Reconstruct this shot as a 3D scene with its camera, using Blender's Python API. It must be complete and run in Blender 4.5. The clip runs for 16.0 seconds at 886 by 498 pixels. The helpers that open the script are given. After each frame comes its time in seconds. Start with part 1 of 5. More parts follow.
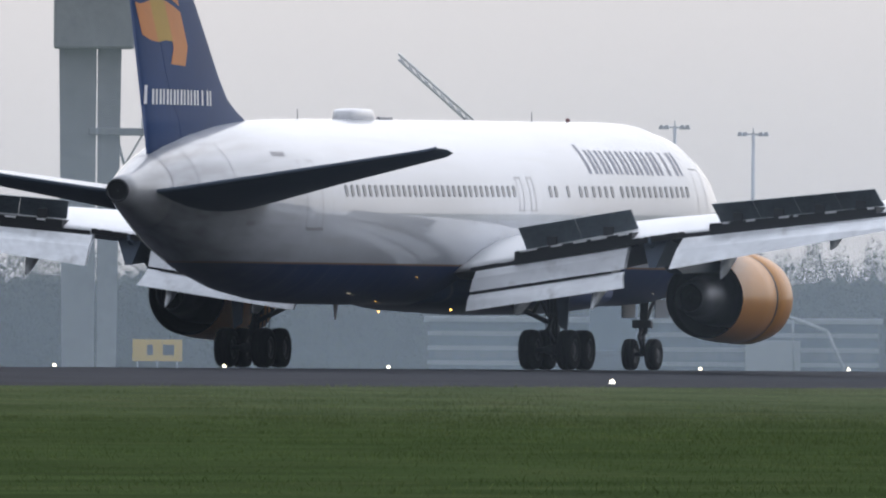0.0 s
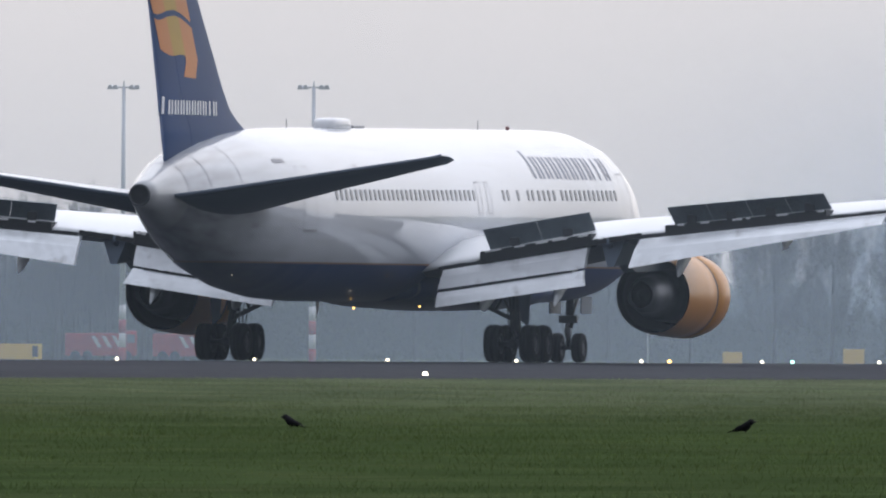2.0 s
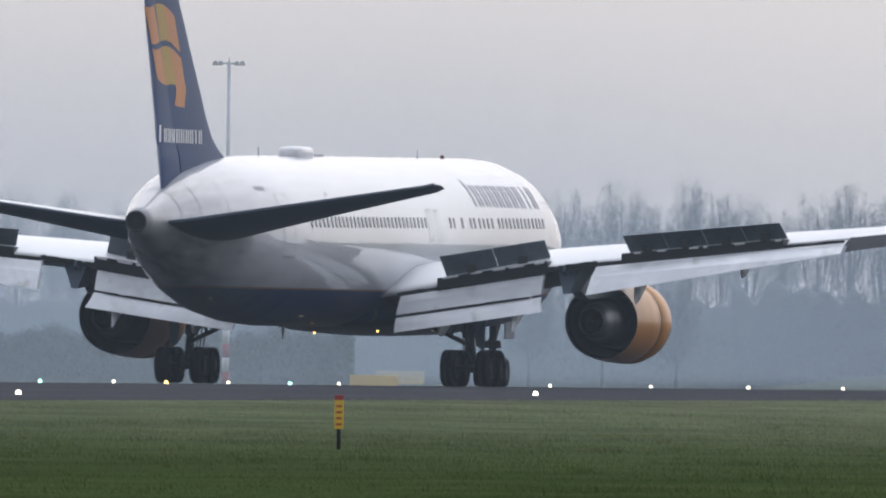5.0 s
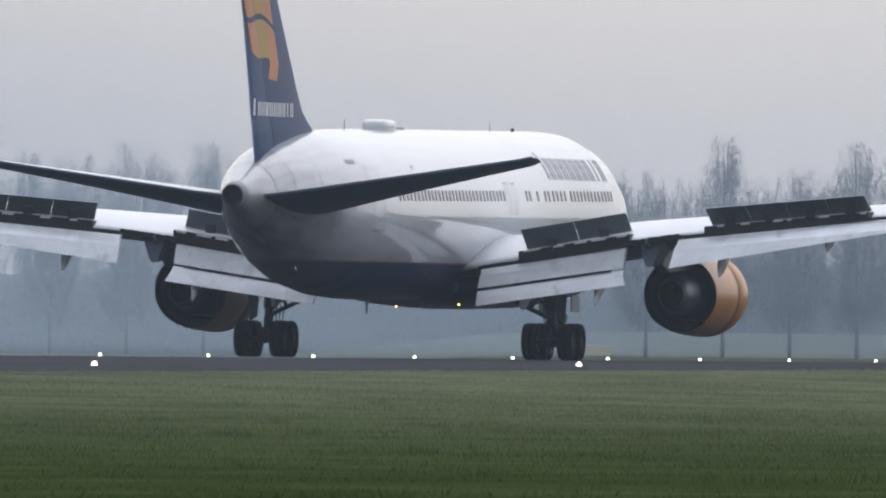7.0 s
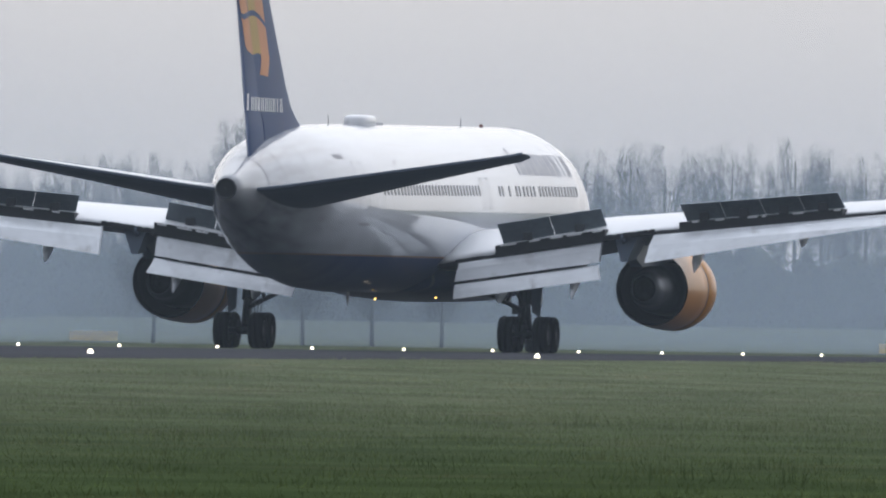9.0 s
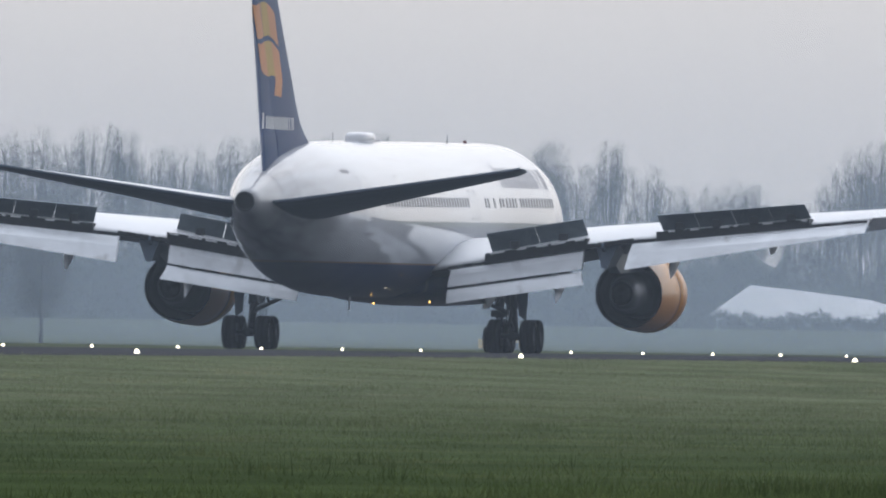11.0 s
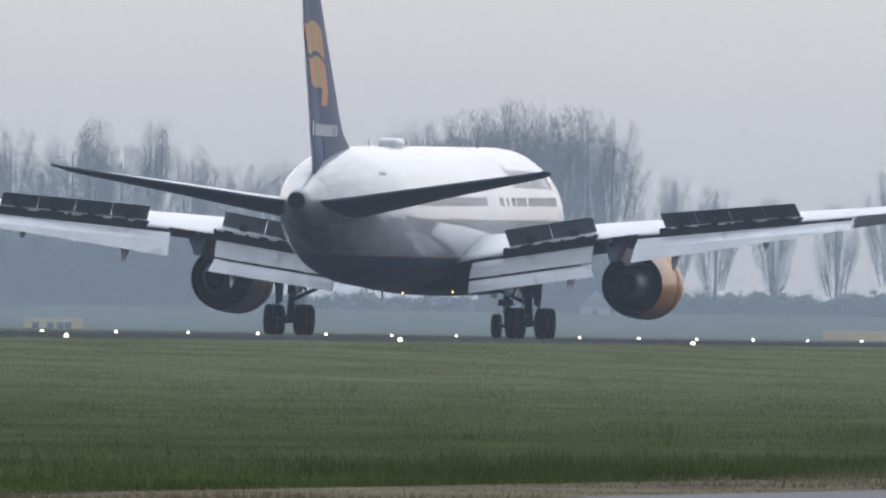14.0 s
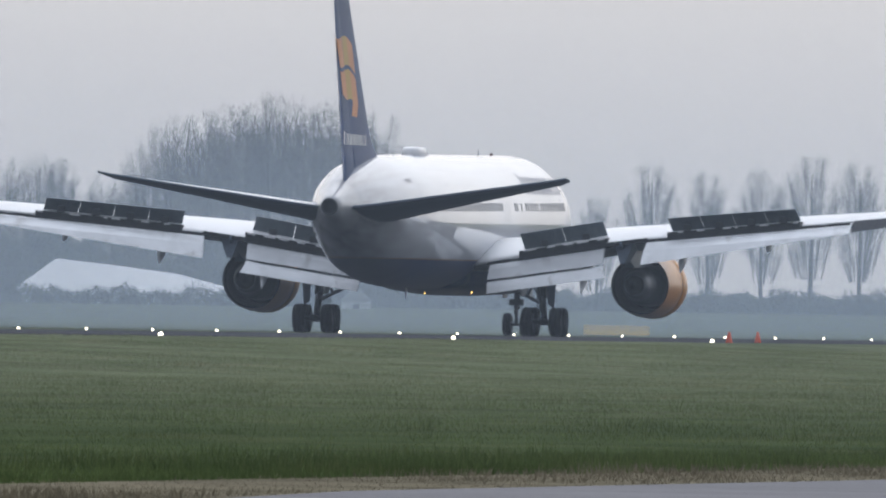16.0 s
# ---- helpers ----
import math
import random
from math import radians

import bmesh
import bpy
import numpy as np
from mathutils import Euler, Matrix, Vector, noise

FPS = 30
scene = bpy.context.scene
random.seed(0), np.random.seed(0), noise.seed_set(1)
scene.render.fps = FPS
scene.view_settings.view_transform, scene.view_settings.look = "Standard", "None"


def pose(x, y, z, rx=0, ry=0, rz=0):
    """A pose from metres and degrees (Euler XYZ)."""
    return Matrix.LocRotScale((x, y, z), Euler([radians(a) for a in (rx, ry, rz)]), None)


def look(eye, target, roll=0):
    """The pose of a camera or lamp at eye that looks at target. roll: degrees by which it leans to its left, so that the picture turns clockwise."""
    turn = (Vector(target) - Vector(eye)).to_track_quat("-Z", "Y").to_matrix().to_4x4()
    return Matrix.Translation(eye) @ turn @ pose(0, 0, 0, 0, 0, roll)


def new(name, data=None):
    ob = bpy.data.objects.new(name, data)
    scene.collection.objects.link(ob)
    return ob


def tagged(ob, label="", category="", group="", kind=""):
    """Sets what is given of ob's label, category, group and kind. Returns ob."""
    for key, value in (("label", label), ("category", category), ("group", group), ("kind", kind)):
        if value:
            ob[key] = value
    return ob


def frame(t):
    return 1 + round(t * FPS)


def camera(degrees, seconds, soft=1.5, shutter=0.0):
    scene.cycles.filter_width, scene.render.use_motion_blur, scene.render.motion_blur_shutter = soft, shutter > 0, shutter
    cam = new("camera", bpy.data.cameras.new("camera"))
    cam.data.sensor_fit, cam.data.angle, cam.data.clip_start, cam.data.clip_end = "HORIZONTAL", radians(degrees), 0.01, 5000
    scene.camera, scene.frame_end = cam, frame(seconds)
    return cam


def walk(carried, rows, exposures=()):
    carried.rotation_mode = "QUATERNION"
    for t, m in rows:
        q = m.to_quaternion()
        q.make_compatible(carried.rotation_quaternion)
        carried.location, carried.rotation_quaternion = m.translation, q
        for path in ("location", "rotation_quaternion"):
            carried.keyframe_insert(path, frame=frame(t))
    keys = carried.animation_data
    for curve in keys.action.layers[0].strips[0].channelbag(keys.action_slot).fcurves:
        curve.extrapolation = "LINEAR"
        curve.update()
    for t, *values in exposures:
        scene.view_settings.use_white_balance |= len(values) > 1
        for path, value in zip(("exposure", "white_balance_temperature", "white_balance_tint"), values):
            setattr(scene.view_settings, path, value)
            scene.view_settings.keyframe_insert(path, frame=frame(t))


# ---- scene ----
cam = camera(1.7824, 16.0, soft=2.1)
LEAN = 1.0
# seconds, place, pan to the left of the runway's heading, tilt up, lean
ROWS = [
    (0.00, 257.80, -244.96, 0.45, 18.0738, 0.2106, 0.407),
    (0.50, 251.62, -235.43, 0.45, 17.3523, 0.2098, -0.042),
    (1.00, 250.91, -242.26, 0.45, 16.7156, 0.2156, -0.001),
    (1.10, 250.77, -243.60, 0.45, 16.5971, 0.2147, 0.037),
    (1.20, 250.63, -244.92, 0.45, 16.4816, 0.2131, 0.088),
    (1.30, 250.49, -246.23, 0.45, 16.3687, 0.2109, 0.144),
    (1.40, 248.96, -242.79, 0.45, 16.2582, 0.2094, 0.199),
    (1.50, 247.46, -239.35, 0.45, 16.1496, 0.2078, 0.243),
    (1.60, 245.97, -235.89, 0.45, 16.0431, 0.2061, 0.278),
    (1.70, 244.51, -232.43, 0.45, 15.9388, 0.2040, 0.307),
    (1.80, 243.06, -228.96, 0.45, 15.8363, 0.2019, 0.332),
    (1.90, 241.63, -225.48, 0.45, 15.7355, 0.1998, 0.354),
    (2.00, 240.22, -221.99, 0.45, 15.6360, 0.1982, 0.374),
    (2.10, 238.83, -218.50, 0.45, 15.5378, 0.1968, 0.395),
    (2.20, 237.46, -215.00, 0.45, 15.4408, 0.1956, 0.415),
    (2.30, 236.11, -211.49, 0.45, 15.3452, 0.1946, 0.432),
    (2.40, 234.77, -207.98, 0.45, 15.2512, 0.1940, 0.442),
    (2.50, 233.45, -204.46, 0.45, 15.1590, 0.1940, 0.443),
    (2.60, 232.14, -200.93, 0.45, 15.0688, 0.1946, 0.425),
    (2.70, 230.85, -197.40, 0.45, 14.9806, 0.1956, 0.392),
    (2.80, 229.58, -193.86, 0.45, 14.8869, 0.2000, 0.356),
    (2.90, 228.32, -190.32, 0.45, 14.7940, 0.2052, 0.329),
    (3.00, 227.07, -186.77, 0.45, 14.7077, 0.2079, 0.326),
    (3.10, 225.84, -183.22, 0.45, 14.6204, 0.2114, 0.353),
    (3.20, 224.63, -179.66, 0.45, 14.5326, 0.2154, 0.403),
    (3.30, 223.43, -176.10, 0.45, 14.4452, 0.2199, 0.462),
    (3.40, 222.24, -172.53, 0.45, 14.3591, 0.2247, 0.519),
    (3.50, 221.07, -168.96, 0.45, 14.2752, 0.2297, 0.561),
    (3.60, 219.91, -165.38, 0.45, 14.1937, 0.2351, 0.586),
    (3.70, 218.76, -161.80, 0.45, 14.1138, 0.2410, 0.602),
    (3.80, 217.62, -158.22, 0.45, 14.0354, 0.2470, 0.613),
    (3.90, 216.50, -154.63, 0.45, 13.9582, 0.2526, 0.621),
    (4.00, 215.39, -151.04, 0.45, 13.8818, 0.2574, 0.631),
    (4.10, 214.29, -147.44, 0.45, 13.8056, 0.2609, 0.641),
    (4.20, 213.21, -143.84, 0.45, 13.7289, 0.2633, 0.650),
    (4.30, 212.13, -140.24, 0.45, 13.6520, 0.2647, 0.657),
    (4.40, 211.07, -136.63, 0.45, 13.5751, 0.2650, 0.662),
    (4.50, 210.89, -136.63, 0.45, 13.4982, 0.2637, 0.666),
    (4.60, 210.89, -137.36, 0.45, 13.4216, 0.2615, 0.668),
    (4.70, 210.89, -138.09, 0.45, 13.3454, 0.2585, 0.669),
    (4.80, 210.37, -136.65, 0.45, 13.2699, 0.2553, 0.670),
    (4.90, 209.34, -133.03, 0.45, 13.1953, 0.2519, 0.669),
    (5.00, 208.33, -129.41, 0.45, 13.1217, 0.2480, 0.667),
    (5.10, 207.32, -125.79, 0.45, 13.0492, 0.2437, 0.664),
    (5.20, 206.32, -122.17, 0.45, 12.9781, 0.2392, 0.661),
    (5.30, 205.34, -118.54, 0.45, 12.9084, 0.2343, 0.657),
    (5.40, 204.36, -114.91, 0.45, 12.8405, 0.2294, 0.652),
    (5.50, 203.39, -111.27, 0.45, 12.7744, 0.2243, 0.647),
    (5.60, 202.43, -107.64, 0.45, 12.7103, 0.2193, 0.642),
    (5.70, 201.49, -104.00, 0.45, 12.6485, 0.2144, 0.637),
    (5.80, 200.55, -100.36, 0.45, 12.5890, 0.2097, 0.632),
    (5.90, 199.61, -96.72, 0.45, 12.5321, 0.2053, 0.627),
    (6.00, 198.69, -93.07, 0.45, 12.4779, 0.2012, 0.622),
    (6.10, 197.78, -89.42, 0.45, 12.4267, 0.1975, 0.618),
    (6.20, 196.87, -85.77, 0.45, 12.3786, 0.1944, 0.614),
    (6.30, 195.97, -82.12, 0.45, 12.3337, 0.1919, 0.610),
    (6.40, 195.08, -78.47, 0.45, 12.2923, 0.1901, 0.608),
    (6.50, 194.20, -74.81, 0.45, 12.2545, 0.1891, 0.606),
    (6.60, 193.33, -71.16, 0.45, 12.2209, 0.1883, 0.602),
    (6.70, 192.46, -67.50, 0.45, 12.1907, 0.1875, 0.598),
    (6.80, 191.61, -63.84, 0.45, 12.1620, 0.1869, 0.594),
    (6.90, 190.76, -60.17, 0.45, 12.1295, 0.1915, 0.593),
    (7.00, 189.91, -56.51, 0.45, 12.1032, 0.1927, 0.597),
    (7.10, 189.08, -52.84, 0.45, 12.0762, 0.1958, 0.607),
    (7.20, 188.25, -49.18, 0.45, 12.0497, 0.2004, 0.621),
    (7.30, 187.43, -45.51, 0.45, 12.0215, 0.2056, 0.639),
    (7.40, 186.61, -41.84, 0.45, 11.9893, 0.2103, 0.661),
    (7.50, 185.81, -38.16, 0.45, 11.9509, 0.2135, 0.687),
    (7.60, 185.01, -34.49, 0.45, 11.9050, 0.2152, 0.725),
    (7.70, 184.21, -30.82, 0.45, 11.8531, 0.2161, 0.772),
    (7.80, 183.42, -27.14, 0.45, 11.7971, 0.2162, 0.822),
    (7.90, 182.64, -23.46, 0.45, 11.7387, 0.2155, 0.862),
    (8.00, 181.87, -19.78, 0.45, 11.6798, 0.2141, 0.884),
    (8.10, 181.10, -16.10, 0.45, 11.6188, 0.2117, 0.879),
    (8.20, 180.34, -12.42, 0.45, 11.5545, 0.2082, 0.855),
    (8.30, 179.58, -8.74, 0.45, 11.4892, 0.2041, 0.822),
    (8.40, 178.83, -5.05, 0.45, 11.4251, 0.1999, 0.795),
    (8.50, 178.09, -1.37, 0.45, 11.3647, 0.1962, 0.786),
    (8.60, 177.81, 0.00, 0.45, 11.3082, 0.1925, 0.801),
    (8.70, 177.81, 0.00, 0.45, 11.2542, 0.1886, 0.829),
    (8.80, 177.81, 0.00, 0.45, 11.2019, 0.1849, 0.865),
    (8.90, 177.81, -0.00, 0.45, 11.1508, 0.1813, 0.901),
    (9.00, 177.81, 0.00, 0.45, 11.1003, 0.1781, 0.931),
    (9.50, 177.81, -0.00, 0.45, 10.8649, 0.1694, 1.001),
    (10.00, 177.81, 0.00, 0.45, 10.6579, 0.1704, 0.996),
    (10.50, 177.81, 0.00, 0.45, 10.4705, 0.1760, 0.950),
    (11.00, 177.81, 0.00, 0.45, 10.2940, 0.1814, 0.897),
    (11.50, 177.81, 0.00, 0.45, 10.1198, 0.1814, 0.869),
    (12.00, 177.81, 0.00, 0.45, 9.9476, 0.1762, 0.867),
    (12.50, 177.81, -0.00, 0.45, 9.7891, 0.1513, 0.919),
    (13.00, 177.81, 0.00, 0.45, 9.6471, 0.1531, 0.790),
    (13.50, 177.81, 0.00, 0.45, 9.5262, 0.1511, 0.907),
    (14.00, 177.81, 0.00, 0.45, 9.3785, 0.1538, 0.891),
    (14.50, 177.81, 0.00, 0.45, 9.2511, 0.1569, 0.901),
    (15.00, 177.81, 0.00, 0.45, 9.1284, 0.1537, 0.906),
    (15.50, 177.81, 0.00, 0.45, 9.0052, 0.1521, 0.862),
    (16.00, 177.81, 0.00, 0.45, 8.8969, 0.1502, 0.920),
]
walk(cam, [(t, pose(x, y, z, 0, 0, pan) @ pose(0, 0, 0, 90 + tilt, 0, 0) @ pose(0, 0, 0, 0, 0, LEAN * roll)) for t, x, y, z, pan, tilt, roll in ROWS],
     exposures=[(0, 0.1, 6390, 10), (2.5, 0.1, 6410, 11), (4.2, 0.09, 6470, 11), (6.3, -0.09, 6470, 11), (7.6, 0.03, 6370, 9), (9.0, 0.0, 6370, 9), (11.3, 0.0, 6370, 9), (16, 0.0, 6370, 9)])
# seconds, metres of the main gear along the runway
ROLL = [
    (0.0, 541.46), (0.5, 563.82), (1.0, 585.74), (1.5, 607.25), (2.0, 628.39), (2.5, 649.17),
    (3.0, 669.63), (3.5, 689.78), (4.0, 709.66), (4.5, 729.29), (5.0, 748.68), (5.5, 767.85),
    (6.0, 786.81), (6.5, 805.59), (7.0, 824.20), (7.5, 842.63), (8.0, 860.91), (8.5, 879.05),
    (9.0, 897.04), (9.5, 914.89), (10.0, 932.60), (10.5, 950.18), (11.0, 967.61), (11.5, 984.91),
    (12.0, 1002.06), (12.5, 1019.06), (13.0, 1035.89), (13.5, 1052.56), (14.0, 1069.04), (14.5, 1085.33),
    (15.0, 1101.41), (15.5, 1117.26), (16.0, 1132.86),
]

# ---- light ----
world = bpy.data.worlds.new("overcast_sky")
scene.world = world
world.use_nodes = True
wn, wl = world.node_tree.nodes, world.node_tree.links
sky = wn.new("ShaderNodeTexSky")
sky.sky_type = "NISHITA"
sky.sun_disc = False
sky.sun_elevation, sky.sun_rotation = radians(38), radians(10)
sky.air_density, sky.dust_density, sky.ozone_density = 1.0, 4.0, 1.0
cloud = wn.new("ShaderNodeMix")
cloud.data_type = "RGBA"
cloud.inputs[0].default_value = 0.9
way, height, shade = wn.new("ShaderNodeTexCoord"), wn.new("ShaderNodeSeparateXYZ"), wn.new("ShaderNodeValToRGB")
wl.new(way.outputs["Generated"], height.inputs[0])
wl.new(height.outputs[2], shade.inputs[0])
shade.color_ramp.elements[0].color = (0.775, 0.745, 0.75, 1)
shade.color_ramp.elements[1].color = (1.82, 1.95, 2.28, 1)
bright = wn.new("ShaderNodeVectorMath")
bright.operation = "SCALE"
wl.new(shade.outputs[0], bright.inputs[0])
away = wn.new("ShaderNodeMapRange")  # the cloud thins towards the sun ahead
away.interpolation_type = "SMOOTHSTEP"
away.inputs[1].default_value, away.inputs[2].default_value = -1.0, 1.0
away.inputs[3].default_value, away.inputs[4].default_value = 2.6, 10.0
wl.new(height.outputs[1], away.inputs[0])
wl.new(away.outputs[0], bright.inputs[3])
wl.new(sky.outputs[0], cloud.inputs[6])
wl.new(bright.outputs[0], cloud.inputs[7])
wl.new(cloud.outputs[2], wn["Background"].inputs[0])
wn["Background"].inputs[1].default_value = 0.1
sun_data = bpy.data.lights.new("sun", "SUN")
sun_data.energy, sun_data.angle, sun_data.color = 0.65, radians(110), (1.0, 0.96, 0.9)
sun = new("sun", sun_data)
sun.matrix_world = look((0, 0, 50), (-10, -60, 0))
scene.view_settings.exposure = 0.0


# ---- materials ----
def mat(name, color, rough=0.5, metal=0.0, vary=0.12, scale=1.0, bump=0.0, fine=None, spec=0.5, coat=0.0):
    m = bpy.data.materials.new(name)
    m.use_nodes = True
    n, l = m.node_tree.nodes, m.node_tree.links
    b = n["Principled BSDF"]
    tc = n.new("ShaderNodeTexCoord")
    big, small = n.new("ShaderNodeTexNoise"), n.new("ShaderNodeTexNoise")
    big.inputs["Scale"].default_value, big.inputs["Detail"].default_value = scale, 5
    small.inputs["Scale"].default_value, small.inputs["Detail"].default_value = fine or scale * 14, 4
    l.new(tc.outputs["Object"], big.inputs[0])
    l.new(tc.outputs["Object"], small.inputs[0])
    add = n.new("ShaderNodeMath")
    add.operation = "ADD"
    l.new(big.outputs[0], add.inputs[0])
    l.new(small.outputs[0], add.inputs[1])
    ramp = n.new("ShaderNodeMapRange")
    ramp.inputs[1].default_value, ramp.inputs[2].default_value = 0.7, 1.3
    ramp.inputs[3].default_value, ramp.inputs[4].default_value = 1 - vary, 1 + vary
    l.new(add.outputs[0], ramp.inputs[0])
    mul = n.new("ShaderNodeMix")
    mul.data_type, mul.blend_type = "RGBA", "MULTIPLY"
    mul.inputs[0].default_value = 1
    mul.inputs[6].default_value = (*color, 1)
    l.new(ramp.outputs[0], mul.inputs[7])
    l.new(mul.outputs[2], b.inputs["Base Color"])
    b.inputs["Roughness"].default_value, b.inputs["Metallic"].default_value = rough, metal
    b.inputs["Specular IOR Level"].default_value = spec
    b.inputs["Coat Weight"].default_value = coat
    if bump:
        bp = n.new("ShaderNodeBump")
        bp.inputs["Strength"].default_value, bp.inputs["Distance"].default_value = bump, 0.05
        l.new(small.outputs[0], bp.inputs["Height"])
        l.new(bp.outputs[0], b.inputs["Normal"])
    return m


def glow(name, color, strength):
    m = bpy.data.materials.new(name)
    m.use_nodes = True
    b = m.node_tree.nodes["Principled BSDF"]
    b.inputs["Base Color"].default_value = (*color, 1)
    b.inputs["Emission Color"].default_value = (*color, 1)
    b.inputs["Emission Strength"].default_value = strength
    return m


def fuselage_paint():
    """White paint over a navy belly with a thin copper line, a little soiled, the tail's shade put in the colour; bare
    grey metal on the tail cone.
    """
    m = mat("fuselage_paint", (0.585, 0.615, 0.665), 0.45, 0, 0.04, 0.35, fine=3.0, spec=0.3, coat=0.9)
    n, l = m.node_tree.nodes, m.node_tree.links
    b = n["Principled BSDF"]
    b.inputs["Coat Roughness"].default_value = 0.06
    ripple, bp = n.new("ShaderNodeTexNoise"), n.new("ShaderNodeBump")  # the skin is a little wavy between its frames
    ripple.inputs["Scale"].default_value, ripple.inputs["Detail"].default_value = 1.1, 2
    bp.inputs["Strength"].default_value, bp.inputs["Distance"].default_value = 0.25, 0.02
    l.new(n["Texture Coordinate"].outputs["Object"], ripple.inputs[0])
    l.new(ripple.outputs[0], bp.inputs["Height"])
    l.new(bp.outputs[0], b.inputs["Coat Normal"])
    src = b.inputs["Base Color"].links[0].from_socket
    sep = n.new("ShaderNodeSeparateXYZ")
    l.new(n["Texture Coordinate"].outputs["Object"], sep.inputs[0])
    streak = n.new("ShaderNodeTexNoise")
    mp = n.new("ShaderNodeMapping")
    mp.inputs["Scale"].default_value = (2.0, 0.12, 2.2)
    l.new(n["Texture Coordinate"].outputs["Object"], mp.inputs[0])
    l.new(mp.outputs[0], streak.inputs[0])
    streak.inputs["Scale"].default_value, streak.inputs["Detail"].default_value = 1.5, 6

    def band(socket, lo, hi):
        r = n.new("ShaderNodeMapRange")
        r.inputs[1].default_value, r.inputs[2].default_value = lo, hi
        l.new(socket, r.inputs[0])
        return r.outputs[0]

    def blend(fac, a, color):
        x = n.new("ShaderNodeMix")
        x.data_type = "RGBA"
        l.new(fac, x.inputs[0])
        l.new(a, x.inputs[6])
        x.inputs[7].default_value = (*color, 1)
        return x.outputs[2]

    dirt = n.new("ShaderNodeMath")
    dirt.operation = "MULTIPLY"
    l.new(band(streak.outputs[0], 0.5, 0.75), dirt.inputs[0])
    dirt.inputs[1].default_value = 0.35
    c = blend(dirt.outputs[0], src, (0.42, 0.41, 0.4))
    c = blend(band(sep.outputs[2], 3.035, 3.03), c, (0.35, 0.2, 0.12))
    c = blend(band(sep.outputs[2], 2.985, 2.98), c, (0.006, 0.03, 0.125))
    gloss = n.new("ShaderNodeMapRange")  # the navy is duller than the white
    gloss.inputs[1].default_value, gloss.inputs[2].default_value, gloss.inputs[3].default_value, gloss.inputs[4].default_value = 2.98, 3.03, 0.3, 0.9
    l.new(sep.outputs[2], gloss.inputs[0])
    l.new(gloss.outputs[0], b.inputs["Coat Weight"])
    tail_grime_shade = n.new("ShaderNodeMath")  # exhaust grime towards the tail cone, with the tail's shade mixed into the tone
    tail_grime_shade.operation = "MULTIPLY"
    l.new(band(sep.outputs[1], -14.0, -25.0), tail_grime_shade.inputs[0])
    l.new(band(streak.outputs[0], 0.0, 0.65), tail_grime_shade.inputs[1])
    c = blend(tail_grime_shade.outputs[0], c, (0.17, 0.175, 0.19))
    rivet = n.new("ShaderNodeTexWave")
    rivet.wave_type, rivet.bands_direction = "BANDS", "Y"
    rivet.inputs["Scale"].default_value, rivet.inputs["Distortion"].default_value = 0.26, 0.0
    l.new(n["Texture Coordinate"].outputs["Object"], rivet.inputs[0])
    seam = n.new("ShaderNodeMath")
    seam.operation = "MULTIPLY"
    l.new(band(rivet.outputs[1], 0.985, 1.0), seam.inputs[0])
    seam.inputs[1].default_value = 0.14
    c = blend(seam.outputs[0], c, (0.3, 0.3, 0.31))
    cone = n.new("ShaderNodeMath")
    cone.operation = "MULTIPLY"
    l.new(band(sep.outputs[1], -23.7, -23.9), cone.inputs[0])
    cone.inputs[1].default_value = 0.5
    c = blend(cone.outputs[0], c, (0.5, 0.5, 0.5))
    l.new(c, b.inputs["Base Color"])
    return m


WHITE = mat("white_paint", (0.8, 0.8, 0.81), 0.3, 0, 0.05, 0.5, fine=5, coat=0.3)
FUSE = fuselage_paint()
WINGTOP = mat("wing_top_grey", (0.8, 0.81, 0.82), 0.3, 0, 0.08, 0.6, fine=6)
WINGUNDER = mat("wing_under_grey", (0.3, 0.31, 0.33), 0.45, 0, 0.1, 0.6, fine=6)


def flap_paint():
    """Pale grey paint with brown smears of grease and exhaust."""
    m = mat("flap_paint", (0.74, 0.77, 0.8), 0.38, 0, 0.14, 0.9, fine=5)
    n, l = m.node_tree.nodes, m.node_tree.links
    b = n["Principled BSDF"]
    src = b.inputs["Base Color"].links[0].from_socket
    mp, smear, r, x = n.new("ShaderNodeMapping"), n.new("ShaderNodeTexNoise"), n.new("ShaderNodeMapRange"), n.new("ShaderNodeMix")
    mp.inputs["Scale"].default_value = (1.0, 0.4, 0.8)
    l.new(n["Texture Coordinate"].outputs["Object"], mp.inputs[0])
    l.new(mp.outputs[0], smear.inputs[0])
    smear.inputs["Scale"].default_value, smear.inputs["Detail"].default_value, smear.inputs["Roughness"].default_value = 0.9, 8, 0.65
    r.inputs[1].default_value, r.inputs[2].default_value, r.inputs[4].default_value = 0.56, 0.72, 0.75
    l.new(smear.outputs[0], r.inputs[0])
    x.data_type = "RGBA"
    l.new(r.outputs[0], x.inputs[0])
    l.new(src, x.inputs[6])
    x.inputs[7].default_value = (0.2, 0.19, 0.18, 1)
    l.new(x.outputs[2], b.inputs["Base Color"])
    return m


